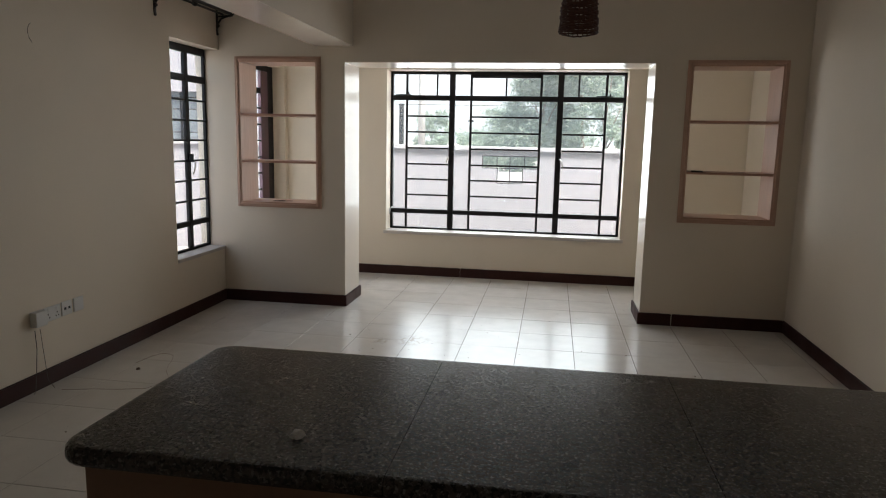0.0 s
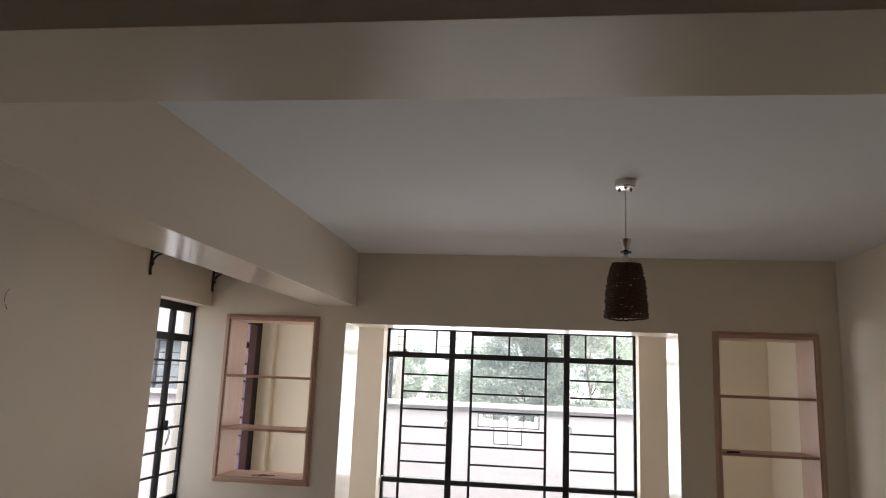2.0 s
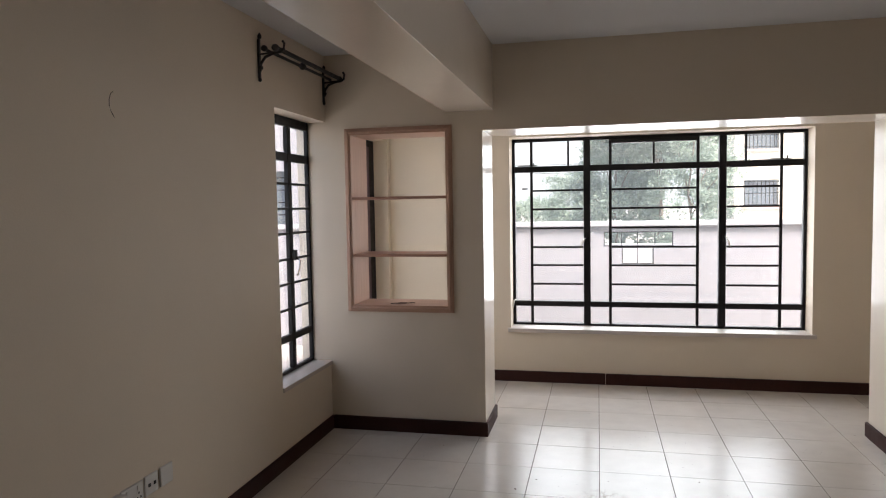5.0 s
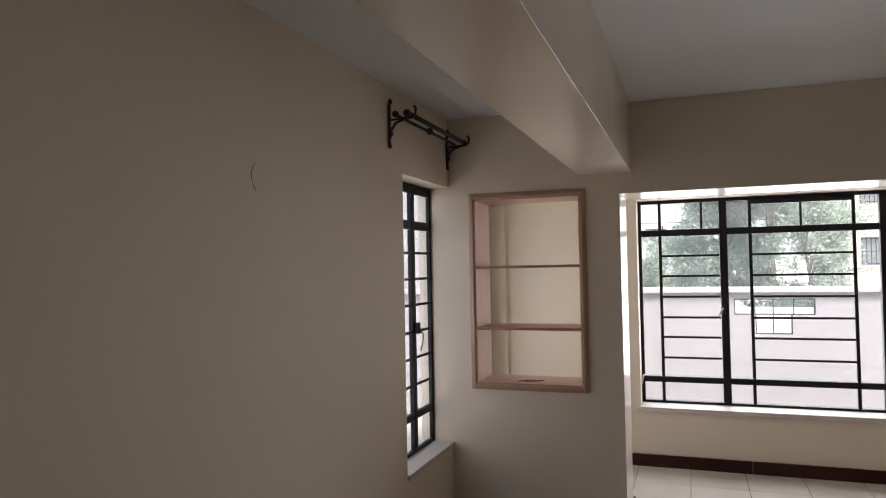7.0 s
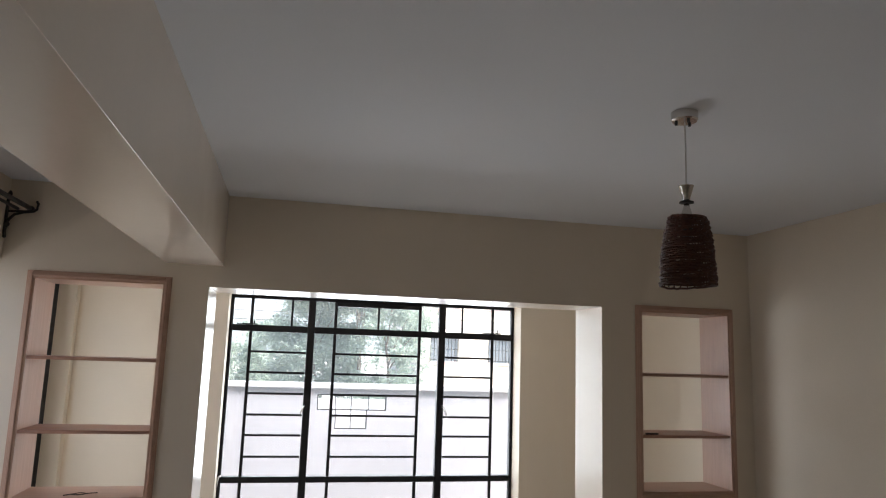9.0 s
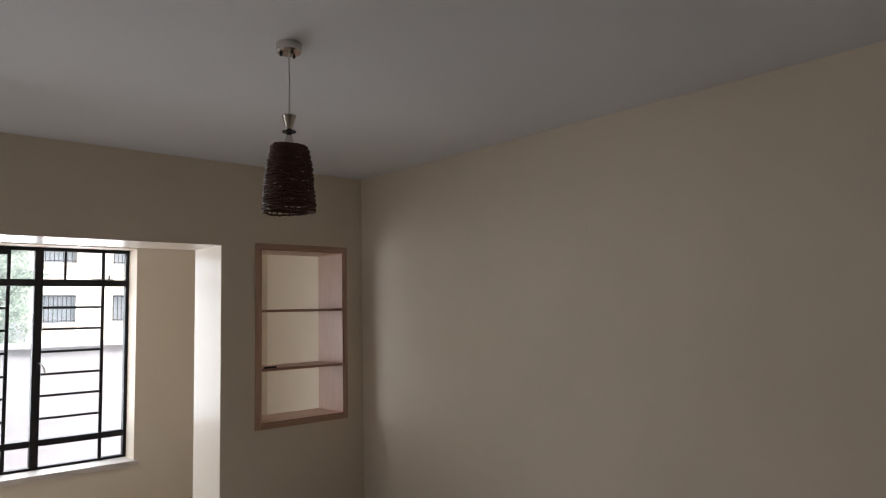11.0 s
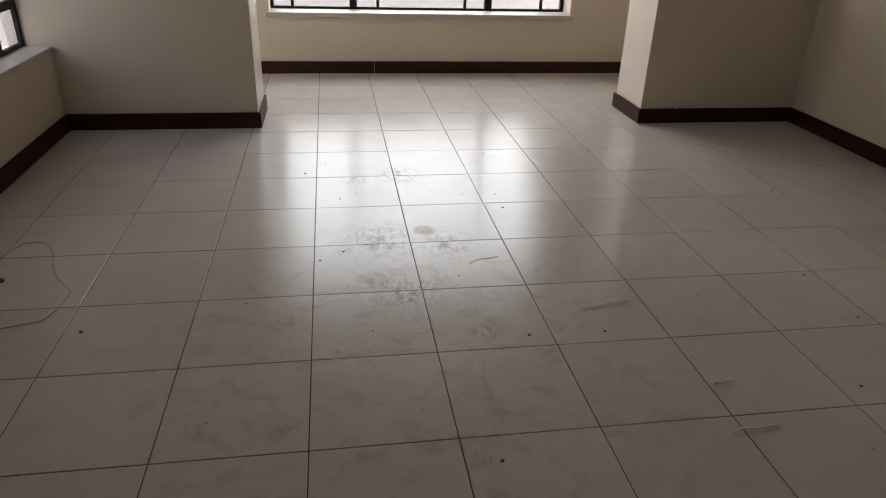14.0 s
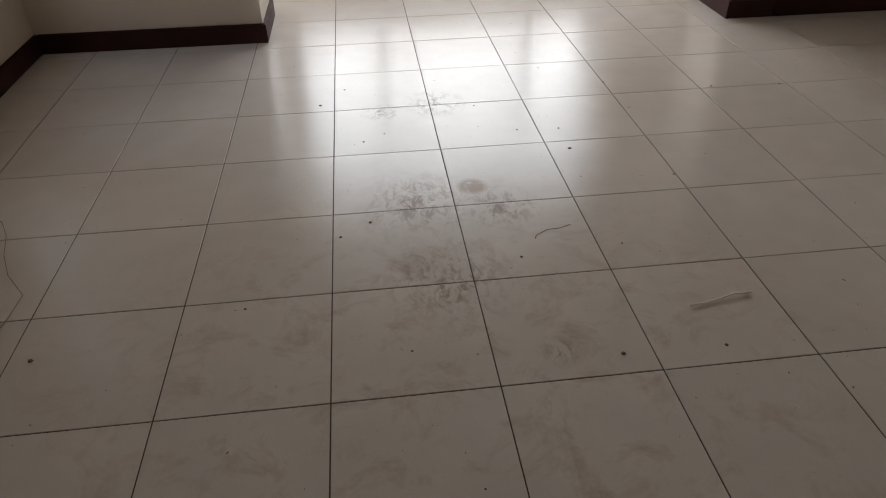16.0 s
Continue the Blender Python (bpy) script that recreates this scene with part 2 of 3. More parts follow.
# ---- builders ----
def finish(bm, name, material, smooth=False):
    bmesh.ops.recalc_face_normals(bm, faces=bm.faces[:])
    me = bpy.data.meshes.new(name)
    bm.to_mesh(me)
    bm.free()
    for m in (material if isinstance(material, (list, tuple)) else (material,)):
        me.materials.append(m)
    if smooth:
        for p in me.polygons:
            p.use_smooth = True
    return me


def part(name, bm, material, parent=None, label="", smooth=False):
    ob = new(name, finish(bm, name, material, smooth))
    if parent:
        ob.parent = parent
    if label:
        ob["label"] = label
    return ob


def thing(name, label, category, group="", at=(0, 0, 0), rz=0):
    e = tagged(new(name), label, category, group)
    e.matrix_world = pose(*at, 0, 0, rz)
    return e


def box(bm, x0, x1, y0, y1, z0, z1, bevel=0.0, seg=1):
    r = bmesh.ops.create_cube(bm, size=1, matrix=Matrix.Translation(((x0 + x1) / 2, (y0 + y1) / 2, (z0 + z1) / 2)) @ Matrix.Diagonal((x1 - x0, y1 - y0, z1 - z0, 1)))
    if bevel:
        es = list({e for v in r["verts"] for e in v.link_edges})
        bmesh.ops.bevel(bm, geom=es, offset=bevel, segments=seg, affect='EDGES', profile=0.5)
    return bm


def boxm(*a, **k):
    return box(bmesh.new(), *a, **k)


def lathe(bm, profile, n=32, cx=0, cy=0):
    """Turns (radius, z) pairs about the upright axis."""
    rings = []
    for r, z in profile:
        rings.append([bm.verts.new((cx + r * math.cos(2 * math.pi * i / n), cy + r * math.sin(2 * math.pi * i / n), z)) for i in range(n)])
    for a, b in zip(rings, rings[1:]):
        for i in range(n):
            bm.faces.new((a[i], a[(i + 1) % n], b[(i + 1) % n], b[i]))
    bm.faces.new(rings[0][::-1])
    bm.faces.new(rings[-1])
    return bm


def tube(bm, pts, r, n=6, closed=False, taper=None):
    """A round tube along a line of points."""
    pts = [Vector(p) for p in pts]
    rings = []
    for i, p in enumerate(pts):
        a = pts[i - 1] if (i or closed) else p
        b = pts[(i + 1) % len(pts)] if (i + 1 < len(pts) or closed) else p
        d = (b - a).normalized()
        u = d.orthogonal().normalized() if abs(d.z) > 0.95 else d.cross(Vector((0, 0, 1))).normalized()
        v = d.cross(u)
        rad = r if taper is None else r + (taper - r) * i / (len(pts) - 1)
        rings.append([bm.verts.new(p + rad * (math.cos(2 * math.pi * k / n) * u + math.sin(2 * math.pi * k / n) * v)) for k in range(n)])
    m = len(rings)
    for i in range(m if closed else m - 1):
        a, b = rings[i], rings[(i + 1) % m]
        for k in range(n):
            bm.faces.new((a[k], a[(k + 1) % n], b[(k + 1) % n], b[k]))
    if not closed:
        bm.faces.new(rings[0][::-1])
        bm.faces.new(rings[-1])
    return bm


def wall(name, axis, u0, u1, z0, z1, d0, d1, holes=(), material=None, reveal=None):
    """A wall along x or y from u0 to u1, with thickness d0 to d1 and holes (u0, u1, z0, z1) cut through it."""
    us = sorted({u0, u1, *(h[0] for h in holes), *(h[1] for h in holes)})
    zs = sorted({z0, z1, *(h[2] for h in holes), *(h[3] for h in holes)})
    nu, nz = len(us) - 1, len(zs) - 1

    def solid(i, k):
        if not (0 <= i < nu and 0 <= k < nz):
            return False
        u, z = (us[i] + us[i + 1]) / 2, (zs[k] + zs[k + 1]) / 2
        return not any(h[0] < u < h[1] and h[2] < z < h[3] for h in holes)

    bm = bmesh.new()
    cache = {}

    def v(u, d, z):
        key = (u, d, z)
        if key not in cache:
            cache[key] = bm.verts.new((u, d, z) if axis == "x" else (d, u, z))
        return cache[key]

    for i in range(nu):
        for k in range(nz):
            if not solid(i, k):
                continue
            a, b, c, d = us[i], us[i + 1], zs[k], zs[k + 1]
            bm.faces.new([v(a, d0, c), v(b, d0, c), v(b, d0, d), v(a, d0, d)])
            bm.faces.new([v(a, d1, c), v(a, d1, d), v(b, d1, d), v(b, d1, c)])
            inner = 1 if reveal else 0
            if not solid(i - 1, k):
                bm.faces.new([v(a, d0, c), v(a, d0, d), v(a, d1, d), v(a, d1, c)]).material_index = inner if i > 0 else 0
            if not solid(i + 1, k):
                bm.faces.new([v(b, d0, c), v(b, d1, c), v(b, d1, d), v(b, d0, d)]).material_index = inner if i < nu - 1 else 0
            if not solid(i, k - 1):
                bm.faces.new([v(a, d0, c), v(a, d1, c), v(b, d1, c), v(b, d0, c)]).material_index = inner if k > 0 else 0
            if not solid(i, k + 1):
                bm.faces.new([v(a, d0, d), v(b, d0, d), v(b, d1, d), v(a, d1, d)])
    ob = part(name, bm, (material or M_WALL, reveal) if reveal else material or M_WALL)
    return tagged(ob, "cream painted plaster wall", "wall", kind="structure")


# ---- the room's shell ----
XW, XE, YS, YP, YPB, YN, H = -3.17, 1.59, -2.3, 6.15, 6.47, 7.68, 2.65
YPA = 6.583                                  # back of the thicker piers at the wide opening
ARCH = (-2.05, 0.465, 2.09)
NICHE_L = (-3.000, -2.286, 0.880, 2.108)
NICHE_R = (0.733, 1.420, 0.880, 2.088)
WIN = (-2.062, 0.422, 0.452, 2.185)          # north window opening
WWIN = (5.37, 6.15, 0.462, 2.19)             # west window opening
BWIN = (6.60, 7.60, 0.462, 2.19)             # bay's west window opening

wall("wall_west", "y", YS - 0.2, YN + 0.26, 0, H, XW - 0.22, XW, [WWIN, BWIN])
wall("wall_east", "y", YS - 0.2, YN + 0.26, 0, H, XE, XE + 0.2)
wall("wall_south", "x", XW, XE, 0, H, YS - 0.2, YS)
wall("wall_north", "x", XW, XE, 0, H, YN, YN + 0.26, [WIN])
wall("wall_partition", "x", XW, XE, 0, H, YP, YPB, [(ARCH[0], ARCH[1], 0, ARCH[2]), NICHE_L, NICHE_R], reveal=M_REVEAL)
wall("wall_pier", "x", -2.262, 0.68, 0, H, YPB, YPA, [(ARCH[0], ARCH[1], 0, ARCH[2])], reveal=M_REVEAL)
ceil = part("ceiling", boxm(XW - 0.22, XE + 0.2, YS - 0.2, YN + 0.26, H, H + 0.2), M_CEIL)
tagged(ceil, "flat white painted ceiling", "ceiling", kind="structure")
b1 = part("beam_long", boxm(-2.30, -1.975, 2.07, YP, 2.22, H + 0.01, bevel=0.0006), M_BEAM)
tagged(b1, "cream gloss painted boxed ceiling beam", "beam", kind="structure")
b2 = part("beam_cross", boxm(XW, XE, 1.79, 2.07, 2.222, H + 0.01, bevel=0.0006), M_BEAM)
tagged(b2, "cream gloss painted cross beam under the ceiling", "beam", kind="structure")


def skirting(x0, x1, y0, y1):
    bm = boxm(x0, x1, y0, y1, 0.0, 0.098)
    top = [e for e in bm.edges if all(v.co.z > 0.09 for v in e.verts)]
    bmesh.ops.bevel(bm, geom=top, offset=0.005, segments=2, affect='EDGES')
    tagged(part("baseboard", bm, M_SKIRT), "dark brown painted timber skirting board", "baseboard", kind="structure")


T = 0.016
skirting(XW, XW + T, YS, YP)
skirting(XE - T, XE, YS, YP)
skirting(XW + T, ARCH[0] + T, YP - T, YP)
skirting(ARCH[1] - T, XE - T - 0.86, YP - T, YP)
skirting(XE - T - 0.852, XE - T, YP - T, YP)
skirting(ARCH[0], ARCH[0] + T, YP, YPA + T)
skirting(ARCH[1] - T, ARCH[1], YP, YPA + T)
skirting(-2.262, ARCH[0], YPA, YPA + T)
skirting(ARCH[1], 0.68, YPA, YPA + T)
skirting(XW + T, -2.265, YPB, YPB + T)
skirting(0.683, XE - T, YPB, YPB + T)
skirting(XW, XW + T, YPB, YN)
skirting(XE - T, XE, YPB, YN)
skirting(XW + T, -1.235, YN - T, YN)
skirting(-1.232, XE - T, YN - T, YN)

# ---- windows ----
def pane(x0, x1, z0, z1, parent, along="x", d=0.0):
    bm = boxm(x0, x1, d - 0.002, d + 0.002, z0, z1) if along == "x" else boxm(d - 0.002, d + 0.002, x0, x1, z0, z1)
    p = part("pane", bm, M_GLASS, parent)
    p.visible_shadow = False
    return p


def bars(name, spans, parent, along, d, depth, label=""):
    """Each span (u0, u1, z0, z1) becomes one steel bar, an object of its own."""
    for u0, u1, z0, z1 in spans:
        bm = boxm(u0, u1, d - depth / 2, d + depth / 2, z0, z1, bevel=0.003) if along == "x" else boxm(d - depth / 2, d + depth / 2, u0, u1, z0, z1, bevel=0.003)
        part(name, bm, M_STEEL, parent, label)


def stay_handle(parent, x, y, z, flip=1):
    """A casement fastener: plate and curved lever."""
    bm = boxm(x - 0.012, x + 0.012, y - 0.02, y, z - 0.03, z + 0.03, bevel=0.003)
    h = part("casement_handle", bm, M_STEEL, parent, "small steel casement fastener")
    bm = tube(bmesh.new(), [(x, y - 0.02, z + 0.015), (x - 0.012 * flip, y - 0.045, z + 0.012), (x - 0.03 * flip, y - 0.05, z - 0.025), (x - 0.042 * flip, y - 0.045, z - 0.07)], 0.006, 8)
    part("lever", bm, M_CHROME, h, "bare metal lever", smooth=True)


def north_window():
    w = thing("window_1", "wide black steel casement window with burglar bars", "window")
    w["kind"] = "structure"
    x0, x1, z0, z1 = WIN
    z0 = 0.484
    y = 7.90
    ma, mb = -1.39, -0.245
    zt, zb = 1.908, 0.680
    t = 0.014
    fr = [(x0, x0 + 0.026, z0, z1), (x1 - 0.026, x1, z0, z1), (x0 + 0.026, x1 - 0.026, z1 - 0.028, z1), (x0 + 0.026, x1 - 0.026, z0, z0 + 0.018)]
    bars("window_frame", fr, w, "x", y, 0.05)
    bars("mullion", [(ma - 0.03, ma + 0.03, z0 + 0.018, z1 - 0.028), (mb - 0.03, mb + 0.03, z0 + 0.018, z1 - 0.028)], w, "x", y, 0.055)
    secs = [(x0 + 0.026, ma - 0.03), (ma + 0.03, mb - 0.03), (mb + 0.03, x1 - 0.026)]
    for a, b in secs:
        bars("transom", [(a, b, zt - 0.026, zt + 0.028), (a, b, zb - 0.024, zb + 0.024)], w, "x", y, 0.05)
        pane(a, b, zt + 0.028, z1 - 0.028, w, "x", y + 0.012)
        pane(a, b, zb + 0.024, zt - 0.026, w, "x", y + 0.012)
        pane(a, b, z0 + 0.018, zb - 0.024, w, "x", y + 0.012)
    # burglar bars on the inside face
    yb = y - 0.012
    spans = [(-1.886, ma - 0.022), (-1.186, -0.447), (mb + 0.022, 0.222)]
    bz = (1.714, 1.545, 1.372, 1.199, 1.034, 0.862)
    for a, b in spans:
        bars("burglar_bar", [(a + 0.012, b - 0.012, z - 0.009, z + 0.009) for z in bz], w, "x", yb, 0.014)
    for x in (-1.886, -1.186, -0.447, 0.222):
        bars("burglar_bar", [(x - 0.0125, x + 0.0125, z0 + 0.018, zb - 0.024), (x - 0.0125, x + 0.0125, zb + 0.024, zt - 0.026), (x - 0.0125, x + 0.0125, zt + 0.028, z1 - 0.028)], w, "x", yb, 0.016)
    bars("burglar_bar", [(x - 0.009, x + 0.009, zt + 0.028, z1 - 0.028) for x in (-1.555, -0.815, -0.06)], w, "x", yb, 0.016)
    # heavier head of the middle top-hung vent
    bars("vent_head", [(-1.178, -0.455, z1 - 0.064, z1 - 0.028)], w, "x", y - 0.014, 0.05)
    stay_handle(w, ma - 0.012, y - 0.028, 1.262, 1)
    stay_handle(w, mb + 0.012, y - 0.028, 1.272, -1)
    for sx in (x0 + 0.06, 0.12):
        bm = boxm(sx, sx + 0.17, y - 0.055, y - 0.028, zt + 0.029, zt + 0.037, bevel=0.002)
        s = part("casement_stay", bm, M_STEEL, w, "thin steel stay arm")
        part("pin", lathe(bmesh.new(), [(0.007, zt + 0.037), (0.007, zt + 0.058), (0.003, zt + 0.062)], 10, sx + 0.14, y - 0.04), M_STEEL, s)
    bm = tube(bmesh.new(), [(x0 + 0.028, y - 0.06, zb + 0.04), (x0 + 0.014, y - 0.075, zb + 0.03), (x0 + 0.004, y - 0.085, zb - 0.04)], 0.007, 8)
    part("stay_arm", bm, M_WHITE, w, "white painted stay arm", smooth=True)
    bm = boxm(WIN[0] - 0.022, WIN[1] + 0.03, YN - 0.03, YN - 0.001, 0.449, 0.484, bevel=0.004, seg=2)
    box(bm, WIN[0] + 0.001, WIN[1] - 0.001, YN - 0.001, 7.925, 0.453, 0.4835)
    part("window_sill", bm, M_SILL, w, "pale stone window sill")
    return w


def west_window(name, lo, hi, mid, label, handle=True, plate=None, stile=0.022):
    w = thing(name, label, "window")
    w["kind"] = "structure"
    z0, z1 = 0.493, 2.19
    x = -3.315
    end = hi
    last = plate or end - stile
    bars("window_frame", [(lo, lo + 0.03, z0, z1), (end - stile, end, z0, z1), (lo + 0.03, end - stile, z1 - 0.06, z1), (lo + 0.03, end - stile, z0, z0 + 0.022)], w, "y", x, 0.028)
    bars("mullion", [(mid - 0.025, mid + 0.025, z0 + 0.022, z1 - 0.06)], w, "y", x, 0.032)
    for a, b in ((lo + 0.03, mid - 0.025), (mid + 0.025, last)):
        bars("transom", [(a, b, 1.90, 1.955), (a, b, 0.70, 0.745)], w, "y", x, 0.028)
        bars("burglar_bar", [(a, b, z - 0.008, z + 0.008) for z in (1.75, 1.585, 1.42, 1.25, 1.085, 0.915)], w, "y", x + 0.006, 0.014)
        for c, d in ((0.515, 0.70), (0.745, 1.90), (1.955, 2.13)):
            pane(a, b, c, d, w, "y", x - 0.012)
    if plate:
        part("side_plate", boxm(x - 0.02, x + 0.018, plate, hi - stile, z0 + 0.022, z1 - 0.06, bevel=0.004), M_MAROON, w, "wide maroon painted steel side plate")
    if handle:
        bm = boxm(x + 0.016, x + 0.05, mid - 0.012, mid + 0.012, 1.24, 1.31, bevel=0.003)
        h = part("casement_handle", bm, M_STEEL, w)
        part("lever", tube(bmesh.new(), [(x + 0.045, mid, 1.26), (x + 0.075, mid - 0.01, 1.24), (x + 0.08, mid - 0.03, 1.19), (x + 0.07, mid - 0.045, 1.14)], 0.007, 8), M_CHROME, h, "bare metal lever", smooth=True)
    bm = boxm(XW - 0.21, XW + 0.012, lo + 0.002, hi - 0.002, 0.464, 0.4925, bevel=0.003)
    part("window_sill", bm, M_SILL, w, "pale stone window sill")
    return w


north_window()
west_window("window_2", WWIN[0], WWIN[1], 5.83, "narrow black steel casement window beside the corner")
west_window("window_3", BWIN[0], BWIN[1], 7.0, "black steel side window with maroon plate", False, 7.29, 0.14)


# ---- shelf niches in the partition ----
def niche(open_box, label):
    x0, x1, z0, z1 = open_box
    n = thing("niche_shelf", label, "shelf", "shelf niches in the partition")
    y0, y1 = YP - 0.012, YPB + 0.004
    t = 0.018
    part("side_panel", boxm(x0 + 0.001, x0 + t, y0, y1, z0 + t, z1 - t), M_WOOD, n)
    part("side_panel", boxm(x1 - t, x1 - 0.001, y0, y1, z0 + t, z1 - t), M_WOOD, n)
    part("top_panel", boxm(x0 + 0.001, x1 - 0.001, y0, y1, z1 - t, z1 - 0.001), M_WOODH, n)
    part("bottom_panel", boxm(x0 + 0.001, x1 - 0.001, y0, y1, z0 + 0.001, z0 + t), M_WOODH, n)
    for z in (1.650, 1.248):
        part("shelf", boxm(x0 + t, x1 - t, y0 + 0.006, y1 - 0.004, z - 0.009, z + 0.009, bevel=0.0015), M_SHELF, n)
    # stepped architrave round the front
    w = 0.036
    a0, a1, c0, c1 = x0 - w + 0.008, x1 + w - 0.008, z0 - w + 0.008, z1 + w - 0.008
    for i, (o, yy) in enumerate(((0.0, 0.009), (0.010, 0.016), (0.020, 0.022))):
        for (p, q, r, s) in ((a0 + o, a0 + w - 0.002 * i, c0 + o, c1 - o), (a1 - w + 0.002 * i, a1 - o, c0 + o, c1 - o)):
            part("architrave", boxm(p, q, YP - yy, YP - 0.0005 - 0.004 * (i > 0), r, s, bevel=0.002), M_WOOD, n)
        for (r, s) in ((c0 + o, c0 + w - 0.002 * i), (c1 - w + 0.002 * i, c1 - o)):
            part("architrave", boxm(a0 + w - 0.002 * i, a1 - w + 0.002 * i, YP - yy, YP - 0.0005 - 0.004 * (i > 0), r, s, bevel=0.002), M_WOODH, n)
    return n


niche(NICHE_L, "pale beech open shelf niche through the partition")
niche(NICHE_R, "pale beech open shelf niche near the corner")


# ---- counter ----
def counter():
    top = thing("worktop", "dark speckled granite worktop with rounded edges", "worktop")
    zt, th = 0.90, 0.04
    x_end = XE - 0.002
    for i, (a, b) in enumerate(((-1.186, -0.555), (-0.5535, 0.0135), (0.015, 0.70), (0.7015, x_end))):
        bm = boxm(a, b, 1.528, 2.192, zt - th, zt)
        if i == 0:
            up = [e for e in bm.edges if abs(e.verts[0].co.z - e.verts[1].co.z) > 0.01 and e.verts[0].co.x < a + 0.01]
            bmesh.ops.bevel(bm, geom=up, offset=0.06, segments=6, affect='EDGES', profile=0.5)
        rim = [e for e in bm.edges if abs(e.verts[0].co.z - e.verts[1].co.z) < 1e-5 and not (min(v.co.x for v in e.verts) > b - 0.001) and not (i > 0 and max(v.co.x for v in e.verts) < a + 0.001)]
        bmesh.ops.bevel(bm, geom=rim, offset=0.016, segments=4, affect='EDGES', profile=0.5)
        part("slab", bm, M_GRANITE, top)
    edges = (-1.14, -0.53, 0.09, 0.72, x_end)
    for a, b in zip(edges, edges[1:]):
        c = thing("base_cabinet", "brown wood laminate base cabinet under the worktop", "cabinet", "base cabinets")
        part("body", boxm(a, b - 0.002, 1.575, 2.14, 0.08, zt - th - 0.001), M_CAB, c)
        part("plinth", boxm(a + 0.01, b - 0.012, 1.61, 2.12, 0.0, 0.08), M_SKIRT, c, "dark recessed plinth")
        d = part("door", boxm(a + 0.003, b - 0.005, 1.555, 1.5745, 0.09, zt - th - 0.006, bevel=0.002), M_CAB, c)
        part("handle", tube(bmesh.new(), [(b - 0.06, 1.555, 0.74), (b - 0.06, 1.53, 0.74), (b - 0.06, 1.53, 0.62), (b - 0.06, 1.555, 0.62)], 0.005, 8), M_CHROME, d, "metal bar handle", smooth=True)


counter()


# ---- pendant lamp ----
def pendant():
    p = thing("pendant_lamp", "pendant lamp with dark woven rattan shade", "lamp", at=(-0.198, 4.067, 0))
    part("ceiling_rose", lathe(bmesh.new(), [(0.020, 2.612), (0.043, 2.614), (0.047, 2.620), (0.048, 2.645), (0.048, 2.649)], 40), M_CHROME, p, "brushed metal ceiling rose", smooth=False)
    for a in (0.4, 2.5, 4.6):
        part("screw", lathe(bmesh.new(), [(0.005, 2.603), (0.006, 2.612)], 10, 0.03 * math.cos(a), 0.03 * math.sin(a)), M_HOLE, p)
    part("cable", tube(bmesh.new(), [(0, 0, 2.612), (0.001, 0, 2.5), (0, 0, 2.372)], 0.0028, 8), M_WHITE, p, "thin pale cable", smooth=True)
    part("upper_cone", lathe(bmesh.new(), [(0.027, 2.372), (0.026, 2.370), (0.012, 2.322), (0.011, 2.316)], 28), M_CHROME, p, "nickel cone", smooth=True)
    part("ring", lathe(bmesh.new(), [(0.010, 2.316), (0.025, 2.313), (0.026, 2.308), (0.010, 2.305)], 28), M_HOLE, p, "black ring")
    part("lower_cone", lathe(bmesh.new(), [(0.009, 2.305), (0.010, 2.298), (0.021, 2.262), (0.022, 2.250)], 28), M_CHROME, p, "nickel cone", smooth=True)
    rnd = random.Random(4)
    bm = bmesh.new()
    strands = []
    n = 30
    za, zb = 2.010, 2.252
    prof = lambda f: 0.094 - 0.014 * f - 0.018 * f ** 4   # radius from rim up
    for k in range(n):
        f = k / (n - 1)
        z = za + (zb - za) * f
        r = prof(f)
        ph, am = rnd.uniform(0, 6.28), rnd.uniform(0.001, 0.003)
        m = 48
        pts = []
        for i in range(m):
            a = 2 * math.pi * i / m
            sgn = 1 if (i // 2 + k) % 2 else -1
            rr = r + 0.0022 * sgn + am * math.sin(3 * a + ph) + rnd.uniform(-0.0012, 0.0012)
            pts.append((rr * math.cos(a), rr * math.sin(a), z + 0.003 * math.sin(2 * a + ph) + rnd.uniform(-0.0018, 0.0018)))
        strands.append(pts)
    r1 = prof(1)
    lathe(bm, [(0.016, 2.250), (r1, 2.250), (r1 + 0.001, 2.255), (0.018, 2.258)], 28)
    shade = part("shade", bm, M_RATTAN, p, "dark brown woven rattan shade")
    for i in range(24):
        a = 2 * math.pi * i / 24
        part("upright_cane", tube(bmesh.new(), [(prof(f) * math.cos(a) * 0.985, prof(f) * math.sin(a) * 0.985, za + (zb - za) * f) for f in (0, 0.2, 0.4, 0.6, 0.8, 1)], 0.0028, 5), M_RATTAN, shade)
    for pts in strands:
        part("cane_strand", tube(bmesh.new(), pts, 0.0042, 5, closed=True), M_RATTAN, shade)
    bm = bmesh.new()
    part("lamp_holder", lathe(bmesh.new(), [(0.014, 2.250), (0.018, 2.235), (0.018, 2.19), (0.012, 2.185)], 20), M_HOLE, p, "black lamp holder")


pendant()


